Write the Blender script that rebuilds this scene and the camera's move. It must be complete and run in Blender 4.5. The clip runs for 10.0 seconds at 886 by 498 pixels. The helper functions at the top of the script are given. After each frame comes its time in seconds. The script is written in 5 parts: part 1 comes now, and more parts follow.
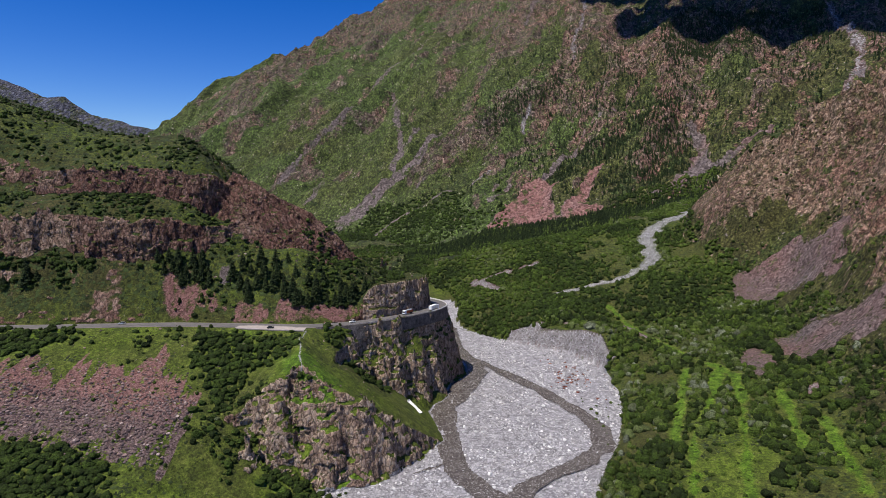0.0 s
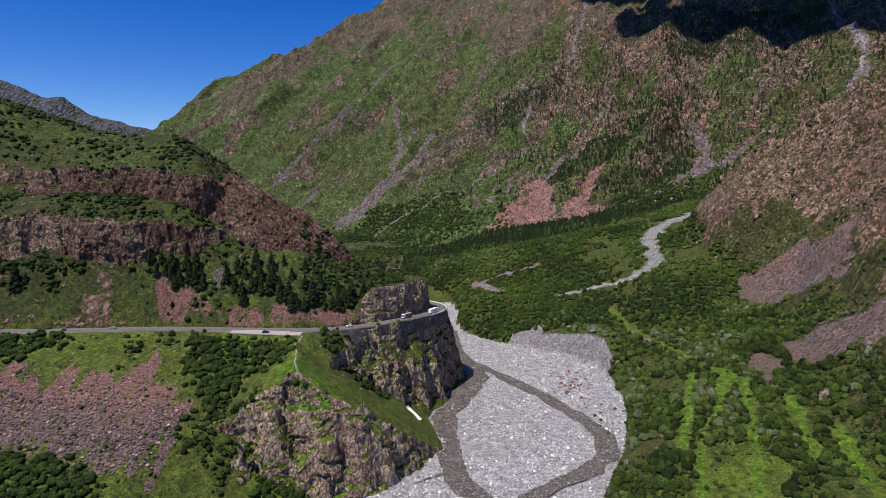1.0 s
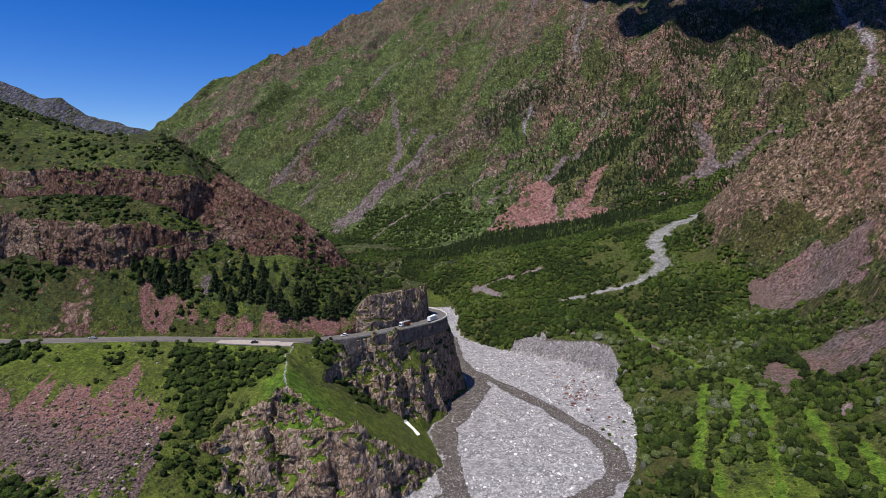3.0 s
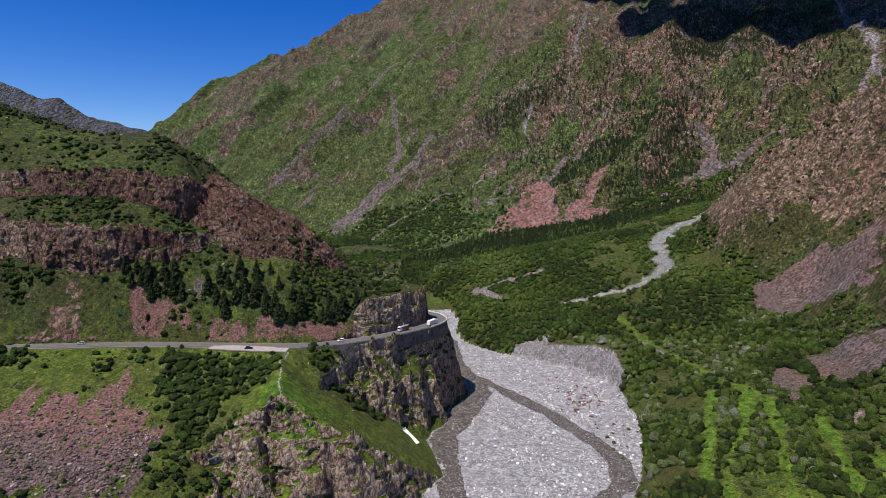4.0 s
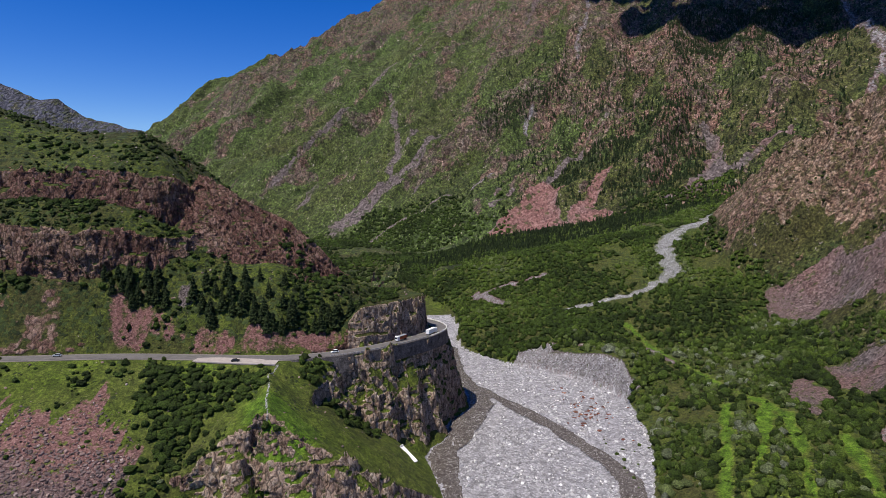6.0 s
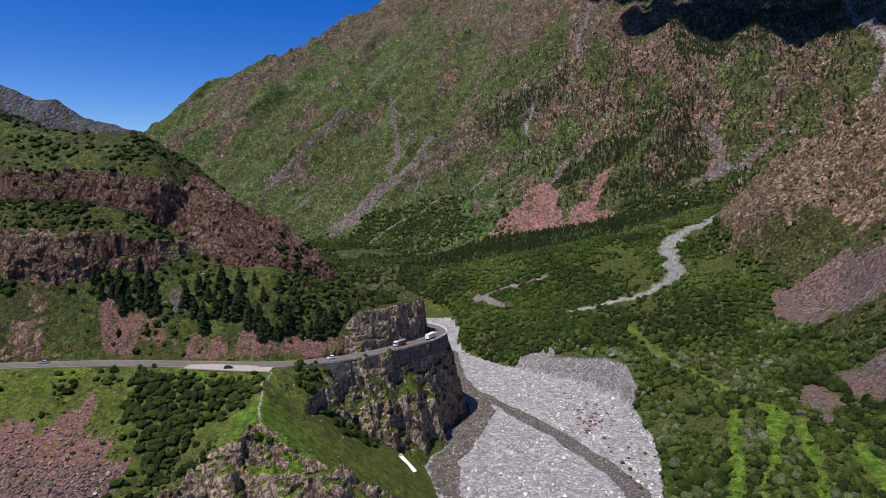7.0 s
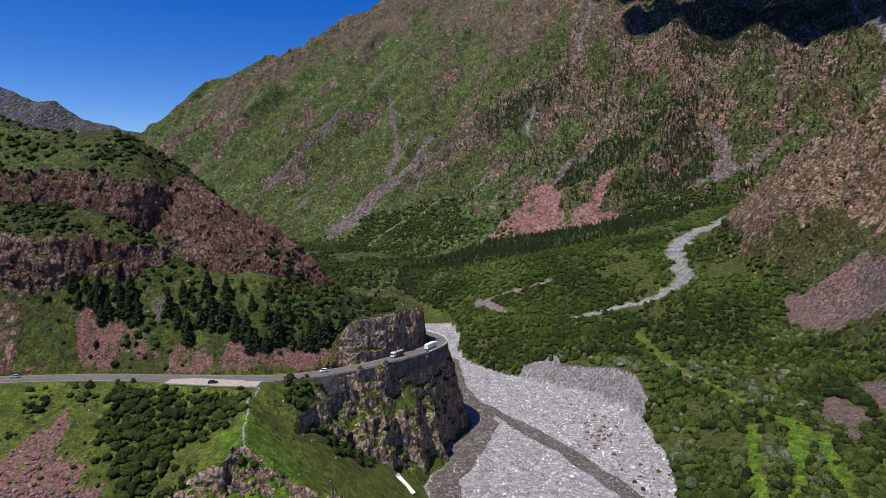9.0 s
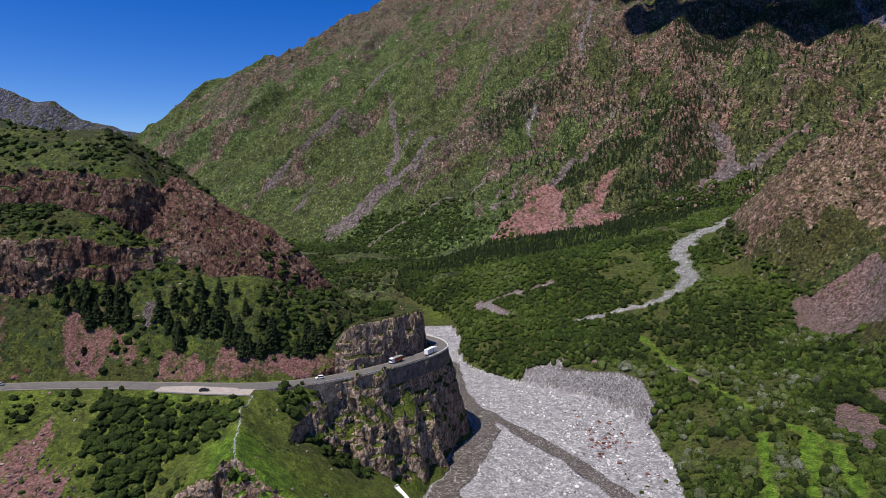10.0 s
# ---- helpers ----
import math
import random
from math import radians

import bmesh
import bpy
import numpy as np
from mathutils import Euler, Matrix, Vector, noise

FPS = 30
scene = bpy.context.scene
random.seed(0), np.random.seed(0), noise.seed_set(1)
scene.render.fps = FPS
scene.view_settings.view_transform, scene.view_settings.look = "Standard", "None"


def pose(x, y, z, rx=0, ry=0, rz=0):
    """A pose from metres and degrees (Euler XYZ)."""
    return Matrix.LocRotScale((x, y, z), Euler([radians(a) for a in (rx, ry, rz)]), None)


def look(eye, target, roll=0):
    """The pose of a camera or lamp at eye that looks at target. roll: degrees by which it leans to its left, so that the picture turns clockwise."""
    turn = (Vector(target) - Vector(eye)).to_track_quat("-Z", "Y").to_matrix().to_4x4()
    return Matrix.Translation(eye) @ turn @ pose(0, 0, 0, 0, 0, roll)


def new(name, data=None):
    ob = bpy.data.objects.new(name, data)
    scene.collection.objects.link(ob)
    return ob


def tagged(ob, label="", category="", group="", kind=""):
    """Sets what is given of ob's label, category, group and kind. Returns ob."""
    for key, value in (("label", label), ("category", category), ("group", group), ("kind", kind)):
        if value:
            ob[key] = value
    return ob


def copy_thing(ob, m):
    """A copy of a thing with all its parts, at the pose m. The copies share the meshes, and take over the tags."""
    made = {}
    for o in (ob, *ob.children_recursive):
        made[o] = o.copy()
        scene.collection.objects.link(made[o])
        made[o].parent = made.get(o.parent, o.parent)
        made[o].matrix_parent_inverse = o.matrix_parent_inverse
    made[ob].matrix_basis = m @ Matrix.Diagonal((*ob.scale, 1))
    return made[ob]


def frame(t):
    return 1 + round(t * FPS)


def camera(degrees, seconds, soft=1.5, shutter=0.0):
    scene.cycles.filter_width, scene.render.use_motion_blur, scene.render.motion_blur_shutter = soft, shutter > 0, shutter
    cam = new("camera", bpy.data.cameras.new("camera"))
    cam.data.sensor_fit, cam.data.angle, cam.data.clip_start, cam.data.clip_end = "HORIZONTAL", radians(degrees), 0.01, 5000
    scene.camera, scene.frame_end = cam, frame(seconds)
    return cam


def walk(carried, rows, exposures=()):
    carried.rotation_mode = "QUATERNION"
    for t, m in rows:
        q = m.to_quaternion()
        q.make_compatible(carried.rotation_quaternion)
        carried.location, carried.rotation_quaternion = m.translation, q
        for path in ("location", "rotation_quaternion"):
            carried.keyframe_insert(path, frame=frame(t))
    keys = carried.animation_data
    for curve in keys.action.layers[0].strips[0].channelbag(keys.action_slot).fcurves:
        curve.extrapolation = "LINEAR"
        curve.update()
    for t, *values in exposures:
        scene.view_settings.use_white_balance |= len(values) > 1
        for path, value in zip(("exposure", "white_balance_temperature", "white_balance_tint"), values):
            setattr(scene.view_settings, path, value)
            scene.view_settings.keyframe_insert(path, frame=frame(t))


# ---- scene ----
cam = camera(73.74, 10.0, soft=0.8)
METRES, EYE, TILT, LEAN, TURN = 105.0, 165.0, -6.59, 0.0, 0.0
ROWS = [
    (0.0, 0.00000, 0.0000, 0.0000, 0.000, 0.000, -0.00),
    (0.5, -0.00058, 0.0492, 0.0055, -0.008, 0.025, -0.00),
    (1.0, -0.00108, 0.0984, 0.0113, -0.017, 0.050, -0.01),
    (1.5, -0.00158, 0.1476, 0.0167, -0.025, 0.075, -0.01),
    (2.0, -0.00183, 0.1968, 0.0225, -0.033, 0.100, -0.02),
    (2.5, -0.00191, 0.2462, 0.0281, -0.050, 0.133, -0.01),
    (4.0, -0.00283, 0.3943, 0.0458, -0.083, 0.225, -0.03),
    (4.5, -0.00283, 0.4437, 0.0516, -0.092, 0.258, -0.03),
    (5.0, -0.00308, 0.4932, 0.0577, -0.100, 0.283, -0.03),
    (5.5, -0.00308, 0.5429, 0.0637, -0.108, 0.316, -0.03),
    (7.0, -0.00325, 0.6937, 0.0813, -0.117, 0.408, -0.00),
    (7.5, -0.00316, 0.7437, 0.0870, -0.117, 0.441, 0.02),
    (8.0, -0.00300, 0.7934, 0.0927, -0.117, 0.475, 0.03),
    (8.5, -0.00300, 0.8400, 0.0979, -0.117, 0.508, 0.05),
    (9.0, -0.00300, 0.8899, 0.1034, -0.108, 0.533, 0.06),
    (9.5, -0.00291, 0.9400, 0.1091, -0.100, 0.549, 0.06),
    (10.0, -0.00300, 0.9905, 0.1144, -0.083, 0.574, 0.07),
]
walk(cam, [(t, pose(0, 0, EYE, TILT, LEAN, TURN) @ pose(METRES * x, METRES * y, METRES * z, 90 + pitch, roll, yaw)) for t, x, y, z, yaw, pitch, roll in ROWS],
     [(0.0, 0.25), (10.0, 0.25)])


# ---- light ----
SUN_FROM = Vector((-0.43, -0.34, 1.12)).normalized()
world = bpy.data.worlds.new("sky")
scene.world = world
world.use_nodes = True
wn = world.node_tree
sky = wn.nodes.new("ShaderNodeTexSky")
sky.sky_type, sky.sun_disc = "NISHITA", False
sky.sun_elevation = math.asin(SUN_FROM.z)
sky.sun_rotation = math.atan2(SUN_FROM.x, SUN_FROM.y)
sky.altitude, sky.air_density, sky.dust_density, sky.ozone_density = 2000.0, 1.0, 0.0, 4.0
wn.nodes["Background"].inputs["Strength"].default_value = 0.108
deep = wn.nodes.new("ShaderNodeHueSaturation")
deep.inputs["Saturation"].default_value = 1.4
deep.inputs["Hue"].default_value = 0.52
wn.links.new(sky.outputs[0], deep.inputs["Color"])
wn.links.new(deep.outputs[0], wn.nodes["Background"].inputs["Color"])
sun = new("sun", bpy.data.lights.new("sun", "SUN"))
sun.data.energy, sun.data.angle, sun.data.color = 4.8, radians(0.5), (1.0, 0.95, 0.87)
sun.matrix_world = look(SUN_FROM * 3000, (0, 0, 0))


# ---- noise and plan geometry ----
_rng = np.random.RandomState(7)
PERM = np.concatenate([_rng.permutation(256)] * 3).astype(np.int32)
RAND = _rng.rand(256).astype(np.float32) * 2 - 1


def hash3(i, j, k):
    return RAND[PERM[PERM[PERM[i & 255] + (j & 255)] + (k & 255)]]


def noise3(x, y, z):
    """Smooth value noise in -1..1 on arrays."""
    xi, yi, zi = np.floor(x).astype(np.int32), np.floor(y).astype(np.int32), np.floor(z).astype(np.int32)
    u, v, w = x - xi, y - yi, z - zi
    u, v, w = u * u * (3 - 2 * u), v * v * (3 - 2 * v), w * w * (3 - 2 * w)
    out = 0
    for a, fa in ((0, 1 - u), (1, u)):
        for b, fb in ((0, 1 - v), (1, v)):
            for c, fc in ((0, 1 - w), (1, w)):
                out = out + fa * fb * fc * hash3(xi + a, yi + b, zi + c)
    return out


def noise2(x, y, seed=0):
    xi, yi = np.floor(x).astype(np.int32), np.floor(y).astype(np.int32)
    u, v = x - xi, y - yi
    u, v = u * u * (3 - 2 * u), v * v * (3 - 2 * v)
    k = np.int32(seed)
    return ((1 - u) * ((1 - v) * hash3(xi, yi, k) + v * hash3(xi, yi + 1, k))
            + u * ((1 - v) * hash3(xi + 1, yi, k) + v * hash3(xi + 1, yi + 1, k)))


def fbm2(x, y, size, octaves, seed=0):
    out, amp = 0, 1.0
    for o in range(octaves):
        out = out + amp * noise2(x / size + 17.3 * o, y / size - 9.1 * o, seed + o)
        size, amp = size * 0.5, amp * 0.5
    return out


def ridge2(x, y, size, octaves, seed=0):
    """Sharp-crested noise, about 0..1."""
    out, amp, tot = 0, 1.0, 0
    for o in range(octaves):
        out = out + amp * (1 - np.abs(noise2(x / size + 31.7 * o, y / size + 5.3 * o, seed + o)) * 1.6)
        tot += amp
        size, amp = size * 0.5, amp * 0.55
    return out / tot


def step(a, b, x):
    t = np.clip((x - a) / (b - a), 0, 1)
    return t * t * (3 - 2 * t)


def line_dist(x, y, pts):
    """Distance to a polyline, the third coordinate at the nearest point, and the side (over 0: to the left of its way)."""
    best = np.full(np.shape(x), 1e9)
    z, side = np.zeros(np.shape(x)), np.zeros(np.shape(x))
    for p, q in zip(pts[:-1], pts[1:]):
        dx, dy = q[0] - p[0], q[1] - p[1]
        ll = dx * dx + dy * dy
        s = np.clip(((x - p[0]) * dx + (y - p[1]) * dy) / ll, 0, 1)
        dd = np.hypot(x - p[0] - s * dx, y - p[1] - s * dy)
        near = dd < best
        best = np.where(near, dd, best)
        if len(p) > 2:
            z = np.where(near, p[2] + s * (q[2] - p[2]), z)
        side = np.where(near, dx * (y - p[1]) - dy * (x - p[0]), side)
    return best, z, side


def inside(x, y, pts):
    """Signed distance to a polygon: over 0 inside it."""
    dist = line_dist(x, y, list(pts) + [pts[0]])[0]
    odd = np.zeros(np.shape(x), bool)
    for p, q in zip(pts, list(pts[1:]) + [pts[0]]):
        if p[1] == q[1]:
            continue
        cross = ((p[1] > y) != (q[1] > y)) & (x < (q[0] - p[0]) * (y - p[1]) / (q[1] - p[1]) + p[0])
        odd ^= cross
    return np.where(odd, dist, -dist)


# ---- the lie of the land ----
ROAD = [(-900, 320, 80), (-420, 350, 76), (-275, 360, 74.5), (-230, 365, 74), (-177, 373, 73), (-133, 375, 72), (-90, 377, 71), (-62, 388, 70),
        (-38, 407, 69), (-15, 437, 67), (-4, 457, 66), (-2, 470, 66), (-9, 484, 66), (-28, 498, 66), (-70, 515, 66)]
UPHILL = [(-900, 326), (-420, 356), (-275, 366), (-230, 371), (-177, 379), (-133, 382), (-92, 384), (-66, 395), (-44, 412), (-23, 438), (-12, 457),
          (-10, 468), (-16, 479), (-34, 490), (-75, 508), (-62, 540), (-40, 565), (-70, 640), (-140, 900), (-330, 1100), (-900, 1200)]
LOWER_CLIFF = [(-900, 395), (-420, 388), (-320, 389), (-262, 397), (-217, 399), (-180, 408), (-152, 420), (-143, 436), (-140, 470), (-130, 520), (-170, 720), (-300, 950), (-900, 1000)]
UPPER_CLIFF = [(-900, 420), (-420, 422), (-280, 426), (-225, 430), (-192, 430), (-170, 434), (-158, 446), (-152, 470), (-156, 520), (-220, 700), (-380, 850), (-900, 900)]
COLUMNS = [(-162, 462, 172), (-152, 461, 167), (-136, 460, 157), (-120, 460, 149), (-104, 460, 141), (-88, 460, 128), (-73, 461, 112), (-58, 463, 99), (-40, 468, 88)]
SPUR = [(-92, 366, 70), (-85, 342, 69), (-78, 318, 66), (-62, 311, 57), (-45, 311, 47), (-25, 324, 26), (-12, 336, 13), (-2, 347, 4)]
GULLY = [(-72, 377, 58), (-55, 370, 46), (-40, 373, 31), (-22, 379, 16), (-8, 377, 8)]
BUTTRESS = [(-46, 399, 61), (-36, 408, 55), (-23, 418, 49), (-8, 427, 38)]
LAYBY = [(-132, 373, 72), (-104, 371, 71.4), (-88, 371, 70.9)]
BANK = [(40, 100), (62, 220), (75, 283), (108, 348), (123, 390), (132, 430), (134, 470), (130, 500), (100, 535), (66, 560), (36, 586), (19, 612), (15, 640), (18, 680), (6, 740), (-40, 810),
        (-120, 1000), (-420, 1500), (900, 1500), (900, 100)]
CHANNEL = [(10, 560), (8, 610), (2, 655), (-10, 730), (-60, 800), (-140, 900), (-260, 1100), (-420, 1500)]
RIGHT_FOOT = [(150, 100), (195, 230), (228, 330), (256, 400), (272, 450), (294, 520), (307, 590), (294, 660), (286, 715), (308, 758), (370, 775), (470, 750), (620, 705), (800, 650),
              (1500, 520), (1500, 100)]
CREST = [(-1900, 1500), (-1250, 1850), (-1000, 2053), (-955, 2170), (-834, 2328), (-732, 2490), (-618, 2540), (-500, 2660), (-366, 2760), (-246, 2848), (300, 2950), (1500, 2800), (3000, 2400),
         (4800, 1500), (4800, 200), (1500, 0), (800, 400), (300, 760), (-100, 900), (-700, 1200)]


def river_z(y):
    return np.interp(y, [-500, 250, 350, 480, 600, 680, 760, 1000, 1500], [-4, 2.5, 4.5, 8, 9.5, 14, 22, 45, 60])


def mountain(x, y):
    z = 0.308 * x + 0.569 * y - 536
    z = z - 70 * np.exp(-((x + 229) / 330) ** 2 - ((y - 1290) / 240) ** 2) + 60 * np.exp(-((x - 720) / 300) ** 2 - ((y - 1050) / 200) ** 2)
    z = z - 45 * np.exp(-((x + 132) / 300) ** 2 - ((y - 1748) / 240) ** 2)
    # spurs and gullies run down the fall line
    wx, wy = x + 60 * noise2(x / 260, y / 260, 3), y + 60 * noise2(x / 260, y / 260, 4)
    s, u = 0.88 * wx - 0.476 * wy, 0.476 * wx + 0.88 * wy
    grow = step(60, 330, z)
    z = z + grow * (62 * (ridge2(s, u * 0.30, 330, 2, 11) - 0.62) + 40 * (ridge2(s, u * 0.35, 130, 3, 15) - 0.6))
    z = z + step(70, 160, z) * (13 * fbm2(x, y, 70, 5, 21) + 9 * (ridge2(s, u * 0.5, 45, 3, 25) - 0.6))
    wx, wy = x + 18 * noise2(x / 50, y / 50, 27), y + 18 * noise2(x / 50, y / 50, 28)
    i, j = np.floor(wx / 34).astype(np.int32), np.floor(wy / 26).astype(np.int32)
    i2, j2 = np.floor(wx / 15).astype(np.int32), np.floor(wy / 12).astype(np.int32)
    bold = step(110, 240, z) * step(-0.3, 0.7, fbm2(x, y, 90, 3, 29) + 0.3 * step(-100, 300, x) + 0.3 * step(500, 800, z))
    z = z + bold * (6.5 * hash3(i, j, np.int32(1)) + 4.0 * hash3(i2, j2, np.int32(2)))
    back = 45 + 48 * step(-430, -600, x) * (1 - 0.7 * step(-900, -980, x)) + inside(x, y, CREST) + 14 * fbm2(x, y, 160, 5, 31)
    return np.where(back > 0, z, z + 1.1 * back)


def right_side(x, y):
    """The bank, the fan of the side valley and the steep slope over it."""
    d = inside(x, y, BANK)
    fan = 15 + 0.20 * (x - 130) + 0.30 * np.clip(y - 555, 0, 225)
    fan = fan + 19 * np.exp(-((x - 105) / 45) ** 2 - ((y - 572) / 45) ** 2)
    fan = np.maximum(fan, np.where(y > 850, 50, 0)) + 1.8 * fbm2(x, y, 60, 3, 41)
    fan = fan + 15 * np.exp(-((x - 137) / 34) ** 2 - ((y - 516) / 36) ** 2)
    cut = step(60, 75, x) * step(152, 140, x) * step(466, 484, y) * step(585, 570, y)
    isle = step(580, 600, y) * step(690, 660, y) * step(70, 45, x)
    fan = fan + 4.0 * isle
    edge = river_z(y) + np.minimum((0.5 + 2.2 * cut + 0.6 * isle) * d + 1.5 * np.clip(d, 0, 1), 400)
    low = np.minimum(fan, edge)
    r = inside(x, y, RIGHT_FOOT) + 7 * fbm2(x, y, 55, 3, 45)
    spur = step(600, 680, y)
    rise = np.where(r > 0, (0.75 + 0.8 * spur) * np.minimum(r, 30) + (1.3 + 0.02 * spur) * np.clip(r - 30, 0, 150) + 0.7 * np.clip(r - 100, 0, 70) * step(660, 620, y) + 0.8 * np.clip(r - 180, 0, 900), 0)
    rise = rise + step(5, 90, r) * (9 * (ridge2(x, y, 60, 4, 51) - 0.5) + 5 * fbm2(x, y, 24, 4, 55))
    i, j = np.floor((x + 5 * noise2(x / 14, y / 14, 57)) / 11).astype(np.int32), np.floor((y + 5 * noise2(x / 14, y / 14, 58)) / 8).astype(np.int32)
    i2, j2 = np.floor((x + 3 * noise2(x / 7, y / 7, 57)) / 5).astype(np.int32), np.floor((y + 3 * noise2(x / 7, y / 7, 58)) / 4).astype(np.int32)
    rise = rise + step(20, 60, r) * (4.2 * hash3(i, j, np.int32(1)) + 2.0 * hash3(i2, j2, np.int32(2)))
    notch = line_dist(x, y, [(440, 655), (434, 610), (424, 570)])[0]
    rise = rise - 15 * step(8, 2, notch + 2 * noise2(x / 9, y / 9, 59))
    return low, low + rise, d, r


def left_side(x, y):
    """The hill with its two lava cliffs, the road's bench, the drop below it and the spur."""
    wob = 2.2 * fbm2(x, y, 22, 3, 61)
    d, zr, _ = line_dist(x, y, ROAD)
    d = np.minimum(d, line_dist(x, y, LAYBY)[0] + 0.5)
    up = inside(x, y, UPHILL)
    prom = step(-64, -48, x) * step(540, 470, y)
    slope = np.interp(up, [0, 5, 12, 20, 31, 45, 200], [0, 9, 21, 34, 50, 58, 62]) * (1 - 0.24 * step(-205, -158, x)) * (1 - 0.25 * step(-110, -74, x)) + 1.6 * fbm2(x, y, 28, 4, 63) * step(3, 20, up)
    crag = 22 * step(-1, 6, up + wob * 0.8) + 0.10 * np.clip(up - 9, 0, 60) + 2.0 * fbm2(x, y, 14, 3, 65) * step(4, 12, up)
    slope = slope * (1 - prom) + crag * prom
    d1 = inside(x, y, LOWER_CLIFF) + wob * 1.4
    d2 = inside(x, y, UPPER_CLIFF) + wob
    far = step(-285, -330, x)
    knob = 11 * np.exp(-((x + 174) / 15) ** 2 - ((y - 444) / 10) ** 2)
    slope = slope + 18 * step(0, 5 + 8 * far, d1) + 18 * step(0, 6 + 25 * far, d2) + 0.46 * np.clip(d2 - 4, 0, 60) * step(0, 20, d2) + 0.33 * np.clip(-285 - x, 0, 150) * step(0, 50, d2) - 0.10 * np.clip(d2 - 90, 0, 400) + 0.20 * np.clip(d1 - 3, 0, 32) + knob * step(0, 5, d2)
    slope = slope - 0.85 * np.clip(y - 542, 0, 300) * step(-250, -130, x) - 0.32 * np.clip(y - 560, 0, 400)
    hill = 71 + 0.5 * (zr - 71) + np.where(up > 0, slope, 0)
    dc, zc, _ = line_dist(x, y, COLUMNS)
    hill = np.maximum(hill, zc - 1.22 * dc - 0.4 * wob)
    # below the road
    out = np.clip(d - 5.5, 0, 500)
    gentle = (0.42 + 0.10 * step(-150, -120, x)) * out + 1.3 * fbm2(x, y, 30, 4, 67) * step(0, 15, out)
    bite = out * (1 + 1.0 * np.exp(-((x - 7) / 15) ** 2 - ((y - 446) / 17) ** 2))
    cliff = np.interp(bite + wob * 0.6 + 4.5 * (ridge2(x, y, 17, 2, 69) - 0.55) * step(0, 5, out), [0, 2, 6, 10, 16, 24, 60], [0, 9, 22, 34, 54, 66, 90])
    k = step(-68, -50, x)
    down = zr - 0.3 - (gentle * (1 - k) + cliff * k)
    down = down - 0.46 * np.clip(x + 124, 0, 80) * step(338, 300, y)
    low = np.where(up > 0, hill, np.where(out > 0, down, zr - 0.35))
    ds, zs, side = line_dist(x, y, SPUR)
    front = 0.62 + 2.1 * step(-1.35, -0.75, np.arctan2(x + 78, 318 - y) + 0.05 * wob) * (1 + 0.06 * wob)
    dv = ds + 4.0 * (ridge2(x, y, 15, 2, 70) - 0.5) * step(0.5, 6, ds)
    lee = np.full(np.shape(x), -99.0)
    for p, q in zip(SPUR[:-1], SPUR[1:]):
        dp, zp, _ = line_dist(x, y, [p, q])
        lee = np.maximum(lee, zp - 0.74 * dp)
    spur = np.where(side > 0, lee, zs - front * dv) + 0.5 * wob
    # crag on the spur's left shoulder
    knob = np.maximum(56 - 2.6 * np.hypot(x + 89, (y - 306) * 1.1), 36 - 2.6 * np.hypot(x + 101, (y - 292) * 1.1)) + 1.5 * wob
    spur = np.maximum(spur, knob)
    dg, zg, _ = line_dist(x, y, GULLY)
    spur = np.maximum(spur, zg - 0.8 * dg + 0.7 * wob)
    dbt, zb, _ = line_dist(x, y, BUTTRESS)
    spur = np.maximum(spur, zb - 2.7 * dbt + 0.8 * wob)
    return np.maximum(low, spur), up, d1, d2, dc, out, spur - low


def land(x, y):
    """Height of the ground and what it is made of."""
    x, y = np.asarray(x, float), np.asarray(y, float)
    rz = river_z(y) + 0.35 * fbm2(x, y, 18, 4, 71)
    h1, up, d1, d2, dc, out, sp = left_side(x, y)
    low, rs, db, r = right_side(x, y)
    m = mountain(x, y)
    left = (x < 20 - 0.05 * (y - 450)) & (y < 1250) | (x < -150)
    h1 = np.where(y > 700, h1 - 0.6 * (y - 700), h1)
    right = np.where(db > 0, np.maximum(rs, low), -50)
    dch, _, _ = line_dist(x, y, CHANNEL)
    h = np.maximum(np.where(left, h1, -50), np.maximum(right, rz))
    h = np.where(y > 540, np.minimum(h, river_z(y) + 1.0 * np.clip(dch - 9, 0, 500) + 600 * step(40, 90, dch)), h)
    h = np.maximum(h, m)
    # the far range at the valley's head
    fr = 565 + 0.36 * (-2235 - x) - 0.7 * np.abs(y - 4350) + 16 + 60 * (ridge2(x, y, 420, 5, 81) - 0.62)
    h = np.where((y > 3600) & (x < -1200), np.maximum(h, fr), h)
    return h, dict(up=up, d1=d1, d2=d2, dc=dc, out=out, db=db, r=r, sp=sp, m=m, dch=dch, left=left, rz=rz)


# ---- materials ----
def material(name, rough=0.9):
    m = bpy.data.materials.new(name)
    m.use_nodes = True
    b = m.node_tree.nodes["Principled BSDF"]
    b.inputs["Roughness"].default_value = rough
    b.inputs["Specular IOR Level"].default_value = 0.25
    return m, m.node_tree, b


def node(nt, kind, **kw):
    n = nt.nodes.new(kind)
    for k, v in kw.items():
        if k in n.inputs:
            n.inputs[k].default_value = v
    return n


def noise_tex(nt, scale, detail=6.0, rough=0.6, vec=None, distortion=0.0):
    n = node(nt, "ShaderNodeTexNoise", Scale=scale, Detail=detail, Roughness=rough, Distortion=distortion)
    if vec is not None:
        nt.links.new(vec, n.inputs["Vector"])
    return n.outputs["Fac"]


